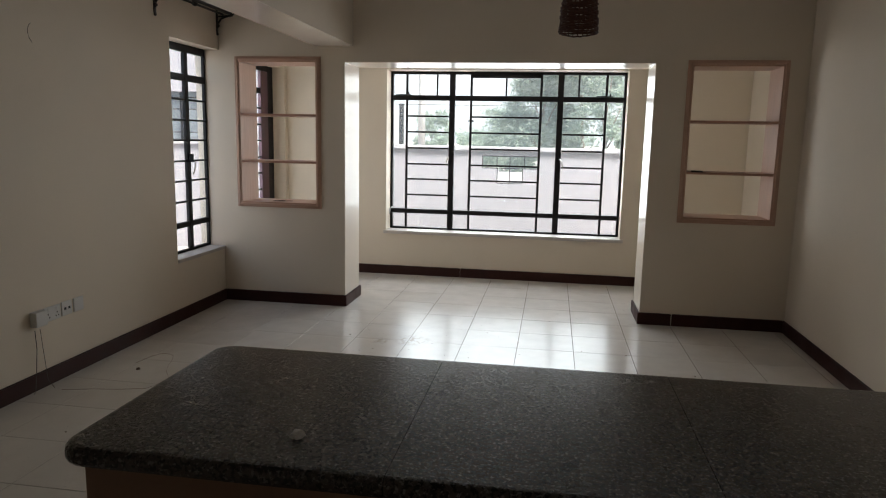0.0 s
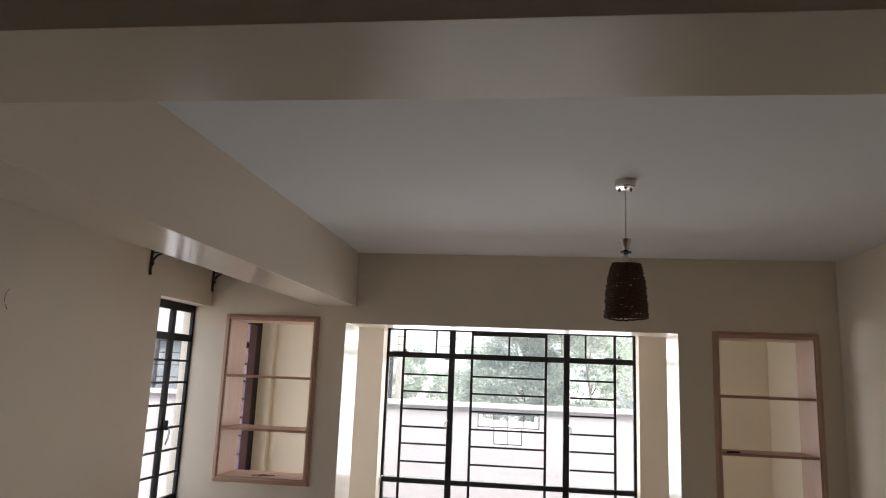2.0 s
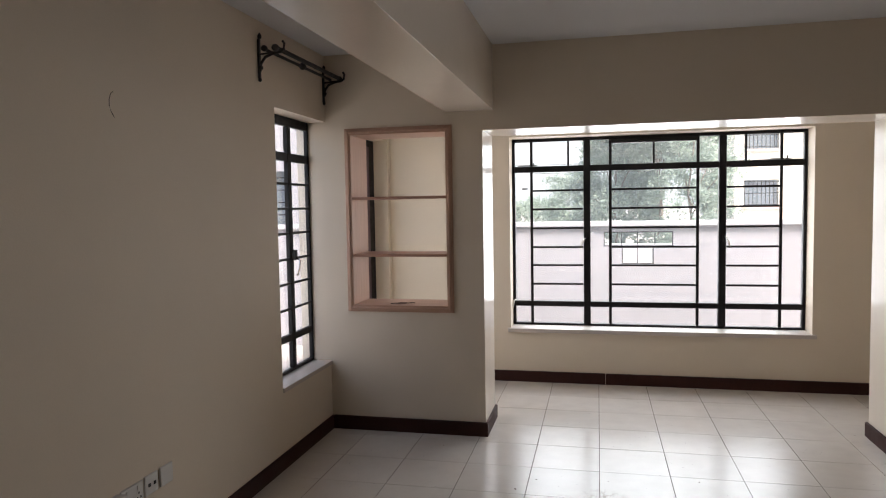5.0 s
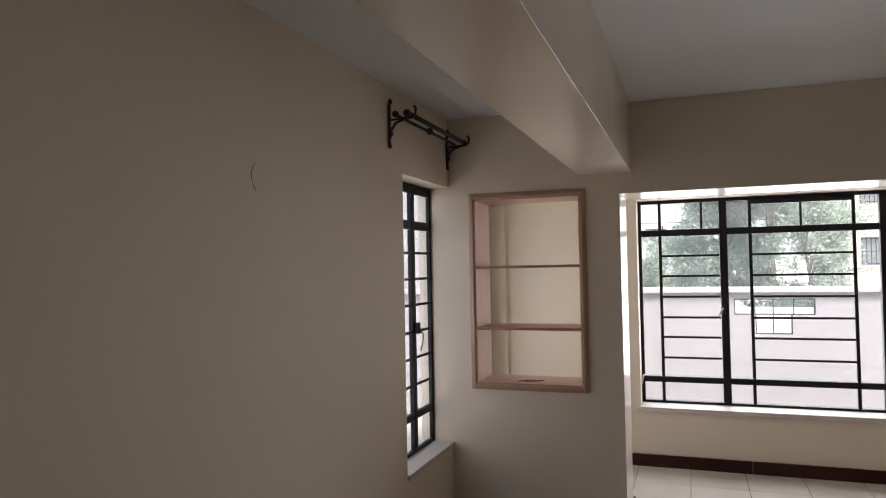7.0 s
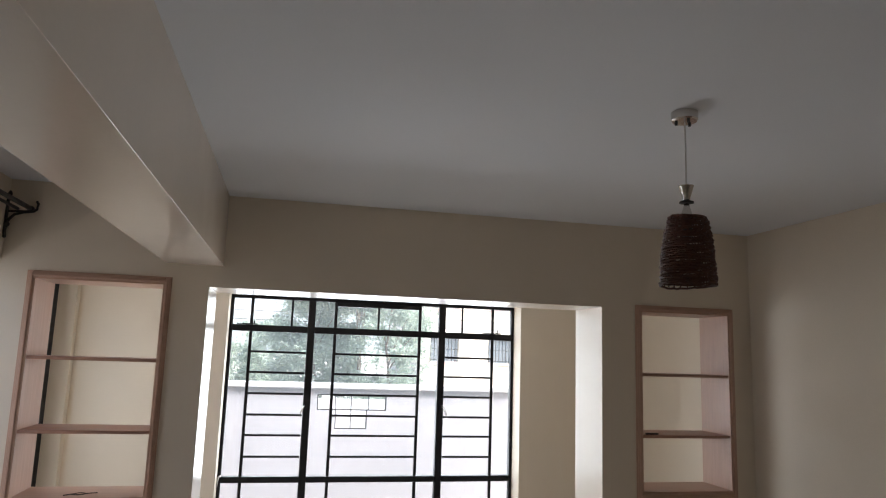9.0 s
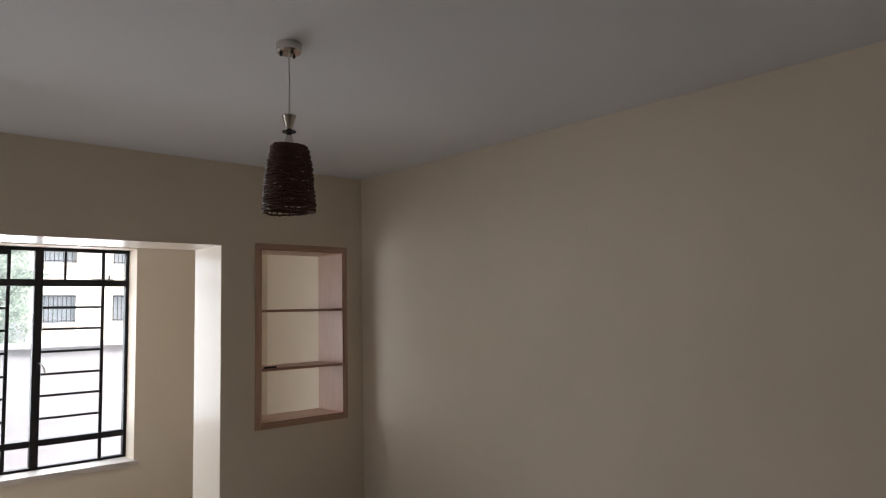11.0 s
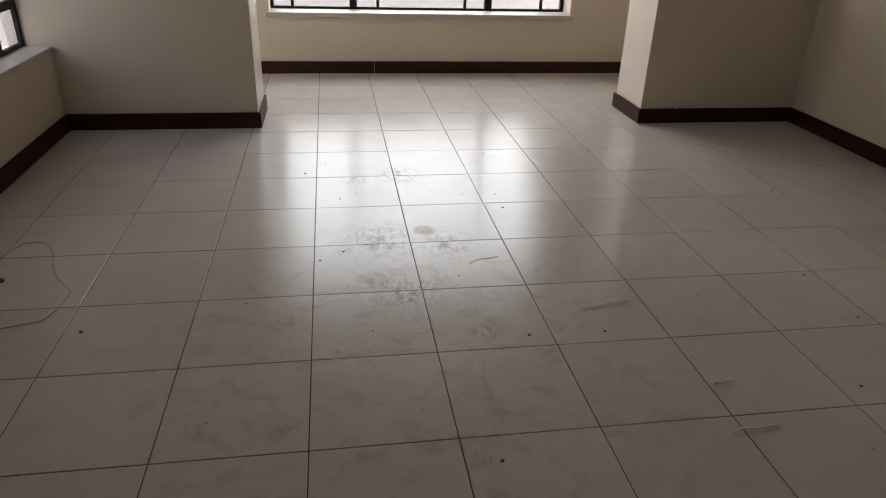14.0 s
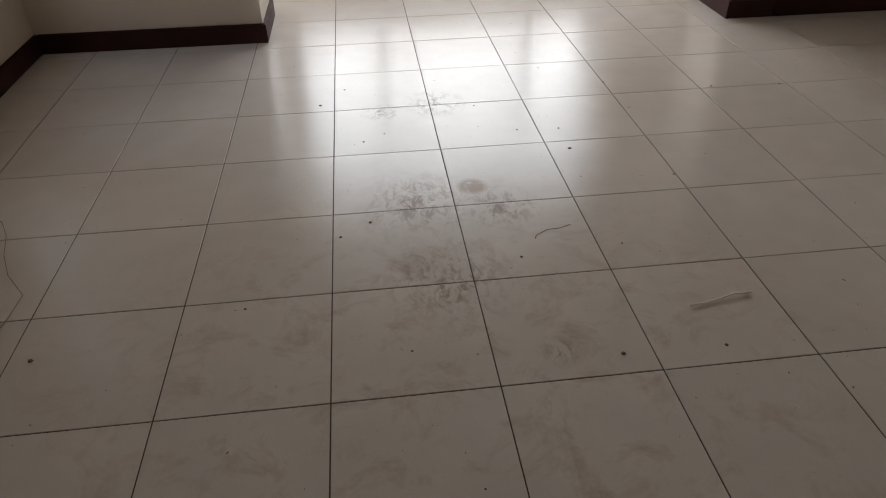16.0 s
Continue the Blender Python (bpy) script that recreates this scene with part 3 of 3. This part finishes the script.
# ---- curtain rod ----
def curtain_rod():
    c = thing("curtain_rod", "black wrought iron double curtain rod on brackets", "curtain rod")
    x = XW
    for y in (5.19, 6.122):
        bm = boxm(x, x + 0.012, y - 0.012, y + 0.012, 2.325, 2.545, bevel=0.003)
        b = part("bracket", bm, M_IRON, c)
        part("scroll", tube(bmesh.new(), [(x + 0.012, y, 2.365), (x + 0.02, y, 2.410), (x + 0.045, y, 2.442), (x + 0.09, y, 2.458), (x + 0.14, y, 2.465), (x + 0.158, y, 2.478), (x + 0.162, y, 2.510), (x + 0.152, y, 2.525)], 0.008, 6), M_IRON, b, smooth=True)
        part("arm", tube(bmesh.new(), [(x + 0.01, y, 2.458), (x + 0.06, y, 2.462), (x + 0.135, y, 2.466)], 0.006, 6), M_IRON, b, smooth=True)
        part("finial", lathe(bmesh.new(), [(0.006, 2.545), (0.012, 2.552), (0.011, 2.565), (0.003, 2.578)], 10, x + 0.012, y), M_IRON, b)
        part("boss", lathe(bmesh.new(), [(0.006, 2.37), (0.016, 2.378), (0.016, 2.39), (0.006, 2.398)], 10, x + 0.012, y), M_IRON, b)
        part("finial", lathe(bmesh.new(), [(0.004, 2.305), (0.010, 2.312), (0.010, 2.322), (0.005, 2.33)], 10, x + 0.008, y), M_IRON, b)
    part("rod", tube(bmesh.new(), [(x + 0.125, 5.165, 2.482), (x + 0.125, 6.14, 2.482)], 0.0135, 14), M_IRON, c, smooth=True)
    part("back_rod", tube(bmesh.new(), [(x + 0.06, 5.16, 2.476), (x + 0.06, 6.12, 2.476)], 0.009, 12), M_IRON, c, smooth=True)
    for (px, y, r) in ((0.125, 5.155, 0.021), (0.06, 5.15, 0.018), (0.06, 5.66, 0.022), (0.125, 6.125, 0.019)):
        bm = bmesh.new()
        bmesh.ops.create_uvsphere(bm, u_segments=12, v_segments=8, radius=r, matrix=pose(x + px, y, 2.48) @ Matrix.Diagonal((1, 1.25, 1, 1)))
        part("knob", bm, M_IRON, c, smooth=True)


curtain_rod()


# ---- electrical fittings ----
def plate(x, y, z, w, side, kind):
    """A wall plate on the west (side 1) or east (side -1) wall."""
    names = {"double": ("double_socket", "white double power socket plate with switches", "socket"),
             "blank": ("junction_box", "white plastic surface box on the wall", "junction box"),
             "tv": ("tv_outlet", "white aerial outlet plate", "outlet"), "single": ("wall_plate", "white blank wall plate", "wall plate")}
    nm, lb, ct = names[kind]
    e = thing(nm, lb, ct, "wall plates")
    dep = 0.045 if kind == "blank" else 0.010
    hh = 0.043

    def bx(d0, d1, a, b, c, d, mt, n, par, bev=0.002):
        X = sorted((x + side * d0, x + side * d1))
        return part(n, boxm(X[0], X[1], a, b, c, d, bevel=bev), mt, par)

    body = bx(0, dep, y - w / 2, y + w / 2, z - hh, z + hh, M_WHITE, "face_plate", e, 0.003)
    if kind == "double":
        for s in (-1, 1):
            bx(dep, dep + 0.004, y + s * 0.033 - 0.007, y + s * 0.033 + 0.007, z + 0.015, z + 0.033, M_WHITE, "switch", body, 0.001)
            for dy, dz in ((0, 0.0), (-0.011, -0.02), (0.011, -0.02)):
                bx(dep, dep + 0.0008, y + s * 0.037 + dy - 0.0035, y + s * 0.037 + dy + 0.0035, z + dz - 0.0045, z + dz + 0.0045, M_HOLE, "slot", body, 0)
    if kind == "tv":
        for s in (-1, 1):
            bx(dep, dep + 0.003, y + s * 0.018 - 0.008, y + s * 0.018 + 0.008, z - 0.008, z + 0.008, M_HOLE, "jack", body, 0.002)


plate(XW, 3.845, 0.415, 0.088, 1, "blank")
plate(XW, 3.972, 0.415, 0.136, 1, "double")
plate(XW, 4.095, 0.418, 0.088, 1, "tv")
plate(XW, 4.200, 0.418, 0.088, 1, "single")
plate(XE, 4.118, 0.425, 0.148, -1, "double")
plate(XE, 3.973, 0.430, 0.09, -1, "single")
plate(XE, 3.868, 0.426, 0.09, -1, "single")


def wire(name, pts, r, material, label, category):
    tagged(part(name, tube(bmesh.new(), pts, r, 6), material, smooth=True), label, category)


wire("wall_wire", [(XW + 0.001, 3.972, 2.058), (XW + 0.005, 3.952, 2.045), (XW + 0.007, 3.940, 2.022), (XW + 0.007, 3.940, 1.998), (XW + 0.006, 3.950, 1.975), (XW + 0.004, 3.970, 1.955)], 0.0014, M_CABLE, "thin bent wire sticking out of the wall", "wire")
wire("wall_wire", [(XE - 0.001, 4.02, 2.07), (XE - 0.03, 4.0, 2.05), (XE - 0.035, 4.0, 2.02), (XE - 0.02, 4.01, 1.97)], 0.0014, M_WHITE, "thin pale bent wire sticking out of the wall", "wire")
wire("socket_wire", [(XW + 0.03, 3.80, 0.357), (XW + 0.035, 3.80, 0.25), (XW + 0.03, 3.79, 0.12), (XW + 0.03, 3.775, 0.02), (XW + 0.05, 3.74, 0.005)], 0.002, M_CABLE, "thin black wire hanging from the wall box", "wire")
wire("socket_wire", [(XW + 0.03, 3.84, 0.357), (XW + 0.04, 3.845, 0.2), (XW + 0.05, 3.85, 0.05), (XW + 0.08, 3.86, 0.004)], 0.0015, M_CABLE, "thin black wire hanging from the wall box", "wire")

wire("loose_cable", [(-2.90, 4.36, 0.003), (-2.883, 4.475, 0.004), (-2.85, 4.569, 0.003), (-2.80, 4.575, 0.003), (-2.752, 4.549, 0.003), (-2.705, 4.46, 0.004), (-2.674, 4.356, 0.003), (-2.623, 4.25, 0.003), (-2.544, 4.146, 0.006), (-2.552, 4.024, 0.004), (-2.579, 3.96, 0.003), (-2.712, 3.916, 0.003), (-2.881, 3.885, 0.003), (-3.03, 3.84, 0.003)], 0.0011, M_BROWNWIRE, "thin brown loose cable on the tiled floor", "cable")
wire("wood_sliver", [(-0.731, 3.858, 0.004), (-0.69, 3.862, 0.005), (-0.644, 3.873, 0.004), (-0.60, 3.887, 0.006), (-0.545, 3.888, 0.004)], 0.0024, M_TWIG, "pale splinter of wood on the tiles", "wood scrap")
wire("wood_sliver", [(-0.527, 3.173, 0.004), (-0.50, 3.186, 0.006), (-0.457, 3.184, 0.005), (-0.381, 3.189, 0.004)], 0.0024, M_TWIG, "pale splinter of wood on the tiles", "wood scrap")
wire("wood_sliver", [(-0.47, 3.39, 0.004), (-0.44, 3.385, 0.006), (-0.405, 3.40, 0.004)], 0.0026, M_TWIG, "short pale splinter of wood on the tiles", "wood scrap")
wire("bent_wire", [(-1.071, 4.222, 0.003), (-1.066, 4.236, 0.004), (-1.023, 4.264, 0.003), (-0.985, 4.266, 0.003), (-0.946, 4.281, 0.003)], 0.0012, M_CABLE, "short bent dark wire on the tiles", "wire")
wire("twig", [(-2.73, 6.20, 0.902), (-2.70, 6.215, 0.904), (-2.66, 6.21, 0.902), (-2.60, 6.25, 0.903), (-2.57, 6.265, 0.902)], 0.003, M_CABLE, "dry dark twig on the niche's bottom board", "twig")
wire("twig", [(-2.70, 6.23, 0.902), (-2.66, 6.26, 0.904), (-2.62, 6.245, 0.903)], 0.0025, M_CABLE, "short dry twig on the niche's bottom board", "twig")
tagged(part("metal_strip", boxm(0.79, 0.88, 6.165, 6.185, 1.2572, 1.269, bevel=0.003), M_HOLE), "small black metal strip on the niche shelf", "strip")


def lump(name, x, y, z, r, flat, seed, material, label, category, lobes=0.35):
    """A small irregular piece lying on a surface."""
    rnd = random.Random(seed)
    bm = bmesh.new()
    bmesh.ops.create_icosphere(bm, subdivisions=2, radius=r)
    for v in bm.verts:
        f = 1 + lobes * noise.noise(v.co * (1.3 / r) + Vector((seed, 0, 0)))
        v.co = Vector((v.co.x * f, v.co.y * f, max(-0.3 * r, v.co.z * f) * flat))
    low = min(v.co.z for v in bm.verts)
    for v in bm.verts:
        v.co += Vector((x, y, z - low))
    return tagged(part(name, bm, material), label, category)


lump("clod", -2.818, 4.255, 0, 0.013, 0.8, 3, M_DIRT, "small dark clod of dirt on the tiles", "dirt")
lump("pebble", -0.757, 1.660, 0.90, 0.013, 0.9, 5, M_PLASTER, "small whitish crumb of plaster on the worktop", "crumb", 0.5)
rc = random.Random(21)
for k in range(34):
    lump("crumb", rc.gauss(-1.2, 0.9), rc.uniform(2.7, 5.6), 0, rc.uniform(0.0025, 0.0065), 0.5, 30 + k, M_DIRT, "tiny dark crumb of dirt on the tiles", "dirt").data.name = "crumb"


# ---- outside ----
GZ = -0.15
g = part("ground", boxm(-600, 600, -600, 900, GZ - 0.5, GZ), M_GROUND)
tagged(g, "pale concrete yard reaching to the horizon", "ground", kind="structure")
fl = part("floor", boxm(XW - 0.22, XE + 0.2, YS - 0.2, YN + 0.26, GZ - 0.05, -0.002), M_GROUT)
tagged(fl, "beige ceramic tiled floor with dark grout", "floor", kind="structure")

FY = 9.6
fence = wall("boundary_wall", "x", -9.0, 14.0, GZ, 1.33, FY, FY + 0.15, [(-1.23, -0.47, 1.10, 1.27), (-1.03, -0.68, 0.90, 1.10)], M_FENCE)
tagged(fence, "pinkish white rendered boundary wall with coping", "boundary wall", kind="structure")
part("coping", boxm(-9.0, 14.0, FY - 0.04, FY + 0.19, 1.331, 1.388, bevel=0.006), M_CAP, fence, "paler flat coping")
gr = thing("wall_grille", "black steel grille in the boundary wall opening", "grille")
for sp in ((-1.23, -0.47, 1.258, 1.27), (-1.23, -0.47, 1.10, 1.112), (-1.03, -0.68, 0.90, 0.912), (-1.23, -1.218, 1.112, 1.258), (-0.482, -0.47, 1.112, 1.258), (-1.03, -1.018, 0.912, 1.10), (-0.692, -0.68, 0.912, 1.10),
           (-1.034, -1.026, 1.112, 1.258), (-0.862, -0.854, 0.912, 1.258), (-0.67, -0.662, 1.112, 1.258)):
    part("bar", boxm(sp[0], sp[1], FY + 0.02, FY + 0.05, sp[2], sp[3]), M_STEEL, gr)

bd = part("backdrop", boxm(-400, 400, 300, 301, GZ, 160), None)
bd.data.materials.clear()
M_SKY = bpy.data.materials.new("overcast_sky")
M_SKY.use_nodes = True
M_SKY.node_tree.nodes["Principled BSDF"].inputs["Base Color"].default_value = (0, 0, 0, 1)
M_SKY.node_tree.nodes["Principled BSDF"].inputs["Emission Color"].default_value = (0.97, 0.99, 1.0, 1)
M_SKY.node_tree.nodes["Principled BSDF"].inputs["Emission Strength"].default_value = 0.4
bd.data.materials.append(M_SKY)
tagged(bd, "plain white overcast sky far off", "sky", kind="structure")

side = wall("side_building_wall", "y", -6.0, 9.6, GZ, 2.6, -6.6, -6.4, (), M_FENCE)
tagged(side, "pinkish white rendered side boundary wall", "wall", kind="structure")


def tree(name, x, y, height, spread, seed, leaves, size, label):
    rnd = random.Random(seed)
    t = thing(name, label, "tree", "trees beyond the boundary wall", at=(x, y, GZ))
    bm = bmesh.new()
    tube(bm, [(0, 0, 0), (0.1, 0.05, height * 0.2), (-0.05, 0.1, height * 0.45), (0.1, 0, height * 0.8)], height * 0.011, 8, taper=height * 0.005)
    trunk = part("trunk", bm, M_BARK, t, smooth=True)
    clumps = []
    for i in range(80):
        a, h = rnd.uniform(0, 6.28), rnd.uniform(0.08, 1.0)
        rr = spread * math.sqrt(rnd.uniform(0.02, 1)) * (1.05 - 0.55 * abs(h - 0.45))
        clumps.append((rr * math.cos(a), rr * math.sin(a), height * h, rnd.uniform(0.18, 0.40) * spread))
    for i in range(7):
        cx, cy, cz, r = clumps[i * 3]
        bm = tube(bmesh.new(), [(0, 0, cz * 0.5), (cx * 0.4, cy * 0.4, cz * 0.75), (cx, cy, cz)], height * 0.006, 6, taper=height * 0.002)
        part("limb", bm, M_BARK, t, smooth=True)
    vs, fs = [], []
    for i in range(leaves):
        cx, cy, cz, r = rnd.choice(clumps)
        d = Vector((rnd.gauss(0, 1), rnd.gauss(0, 1), rnd.gauss(0, 0.8)))
        d = d.normalized() * r * rnd.uniform(0.1, 1.0)
        p = Vector((cx, cy, cz)) + d
        s = size * rnd.uniform(0.6, 1.4)
        u = Vector((rnd.gauss(0, 1), rnd.gauss(0, 1), rnd.gauss(-0.5, 0.7))).normalized()
        v = u.orthogonal().normalized()
        q = len(vs)
        vs += [p - u * s, p + v * s * 0.45, p + u * s, p - v * s * 0.45]
        fs.append((q, q + 1, q + 2, q + 3))
    me = bpy.data.meshes.new("crown")
    me.from_pydata([tuple(v) for v in vs], [], fs)
    me.materials.append(M_LEAF)
    c = new("crown", me)
    c.parent = t
    return t


tree("tree", 0.55, 24, 7.5, 2.1, 1, 27000, 0.07, "large leafy green tree beyond the wall")
tree("tree", -0.75, 25, 4.3, 1.5, 2, 14000, 0.06, "leafy green tree beyond the wall")
tree("tree", 1.2, 21.5, 4.4, 1.1, 4, 10000, 0.055, "dense bushy tree beyond the wall")
tree("tree", -0.4, 27, 5.0, 1.5, 12, 12000, 0.06, "leafy green tree beyond the wall")
tree("tree", -2.7, 36, 3.1, 1.5, 9, 8000, 0.08, "distant leafy tree beyond the wall")
tree("tree", -7.8, 43, 3.2, 1.3, 3, 5000, 0.09, "distant small leafy tree")
tree("tree", -4.9, 44, 2.1, 2.0, 5, 5000, 0.09, "distant low leafy bush")
lane = wall("lane_wall", "x", -12.0, 14.0, GZ, 0.72, 17.0, 17.15, (), M_CAP)
tagged(lane, "low whitish wall across the lane", "boundary wall", kind="structure")


def neighbour_house():
    h = thing("neighbouring_house", "pinkish white rendered house behind the boundary wall", "house")
    holes = [(-5.2, -4.2, 1.0, 2.2), (-7.4, -6.2, 1.0, 2.2), (-7.4, -6.2, 4.0, 5.2), (-5.2, -4.2, 4.0, 5.2)]
    w = wall("wall", "x", -14.0, -3.7, GZ, 6.2, 11.8, 12.05, holes, M_FENCE)
    for key in ("kind", "category", "label"):
        del w[key]
    w.parent = h
    part("side_wall", boxm(-3.95, -3.7, 12.05, 13.3, GZ, 6.2), M_FENCE, h)
    part("roof", boxm(-14.3, -3.6, 11.5, 13.4, 6.2, 6.45, bevel=0.02), M_BRICKRED, h, "red tiled roof edge")
    for a, b, c, d in holes:
        f = part("window", boxm(a, b, 11.93, 11.96, c, d), M_DARKGLASS, h, "dark glazed window")
        bm = bmesh.new()
        for k in range(6):
            z = c + (d - c) * (k + 0.5) / 6
            box(bm, a, b, 11.86, 11.88, z - 0.01, z + 0.01)
        for k in range(3):
            x = a + (b - a) * k / 2
            box(bm, x - 0.02, x + 0.02, 11.85, 11.89, c, d)
        part("burglar_grille", bm, M_STEEL, f)


neighbour_house()


def apartment():
    a = thing("apartment_building", "cream apartment building with barred windows", "building", at=(0, 0, 0))
    x0, x1, y0, y1 = 5.7, 26.0, 40.0, 52.0
    holes = []
    for fl_i in range(3):
        for k in range(6):
            hx = x0 + 0.5 + 3.4 * k
            holes.append((hx, hx + 1.6, GZ + 1.5 + 3.0 * fl_i, GZ + 2.9 + 3.0 * fl_i))
    w = wall("wall", "x", x0, x1, GZ, 9.2, y0, y0 + 0.3, holes, M_FACADE)
    for key in ("kind", "category", "label"):
        del w[key]
    w.parent = a
    part("side_wall", boxm(x0, x0 + 0.3, y0 + 0.3, y1, GZ, 9.2), M_FACADE, a)
    part("rear_wall", boxm(x0 + 0.3, x1, y1 - 0.3, y1, GZ, 9.2), M_FACADE, a)
    part("roof", boxm(x0 - 0.5, x1 + 0.5, y0 - 0.5, y1 + 0.5, 9.2, 9.5, bevel=0.03), M_BRICKRED, a, "red tiled roof edge")
    for h in holes:
        f = part("window", boxm(h[0], h[1], y0 + 0.18, y0 + 0.22, h[2], h[3]), M_DARKGLASS, a, "dark glazed window")
        part("sill", boxm(h[0] - 0.15, h[1] + 0.15, y0 - 0.12, y0 - 0.001, h[2] - 0.14, h[2] - 0.02), M_SILLPINK, f, "dull pink painted sill")
        bm = bmesh.new()
        for j in range(9):
            bx0 = h[0] + (h[1] - h[0]) * j / 8
            box(bm, bx0 - 0.018, bx0 + 0.018, y0 - 0.05, y0 - 0.02, h[2], h[3])
        for z in (h[2] + 0.1, (h[2] + h[3]) / 2, h[3] - 0.1):
            box(bm, h[0] - 0.05, h[1] + 0.05, y0 - 0.04, y0 - 0.01, z - 0.02, z + 0.02)
        part("burglar_grille", bm, M_STEEL, f)


apartment()


def pole(x, y, h, r, material, label):
    p = thing("utility_pole", label, "pole", at=(x, y, GZ))
    part("post", tube(bmesh.new(), [(0, 0, 0), (0, 0, h)], r, 12, taper=r * 0.7), material, p, smooth=True)
    part("crossarm", boxm(-0.7, 0.7, -0.05, 0.05, h - 0.5, h - 0.4), material, p)


lamp_post = thing("street_lamp", "slim grey street lamp far beyond the wall", "street lamp", at=(-6.6, 53, GZ))
part("post", tube(bmesh.new(), [(0, 0, 0), (0.02, 0, 1.5), (0, 0, 2.95)], 0.05, 8, taper=0.035), M_GREYPOST, lamp_post, smooth=True)
part("lamp_head", boxm(-0.22, 0.22, -0.1, 0.1, 2.93, 3.08, bevel=0.03), M_STEEL, lamp_post, "dark lamp head")
post = thing("steel_post", "dark steel post standing behind the boundary wall", "post", at=(-2.55, 10.6, GZ))
part("shaft", boxm(-0.032, 0.032, -0.032, 0.032, 0.0, 2.10, bevel=0.004), M_STEEL, post)
part("cap", boxm(-0.04, 0.04, -0.04, 0.04, 2.10, 2.13, bevel=0.006), M_STEEL, post)
pole(-5.6, 28, 9.0, 0.16, M_GREYPOST, "weathered grey utility pole behind the wall")
for z in (2.75, 3.05):
    wire("overhead_cable", [(-40, 26, z + 0.6), (-10, 26, z), (10, 26, z - 0.1), (40, 26, z + 0.5)], 0.012, M_CABLE, "thin dark overhead cable beyond the wall", "cable")

# ---- floor tiles ----
GX, GY, S, GAP = -1.69, 4.845, 0.4, 0.0017
shared = {}


def tile_mesh(w, d):
    key = (round(w, 4), round(d, 4))
    if key not in shared:
        bm = boxm(-w / 2, w / 2, -d / 2, d / 2, -0.008, 0.0)
        top = [e for e in bm.edges if all(v.co.z > -0.001 for v in e.verts)]
        bmesh.ops.bevel(bm, geom=top, offset=0.0007, segments=1, affect='EDGES')
        shared[key] = finish(bm, "tile", M_TILE)
    return shared[key]


rt = random.Random(11)
i0, i1 = math.floor((XW - GX) / S), math.ceil((XE - GX) / S)
j0, j1 = math.floor((YS - GY) / S), math.ceil((YN - GY) / S)
for i in range(i0, i1):
    for j in range(j0, j1):
        xa, xb = max(XW, GX + i * S), min(XE, GX + (i + 1) * S)
        ya, yb = max(YS, GY + j * S), min(YN, GY + (j + 1) * S)
        if xb - xa < 0.02 or yb - ya < 0.02:
            continue
        ob = new("tile", tile_mesh(xb - xa - 2 * GAP, yb - ya - 2 * GAP))
        ob.parent = fl
        ob.location = ((xa + xb) / 2, (ya + yb) / 2, rt.uniform(-0.0004, 0.0))
        ob.rotation_euler = (rt.uniform(-0.0012, 0.0012), rt.uniform(-0.0012, 0.0012), 0)
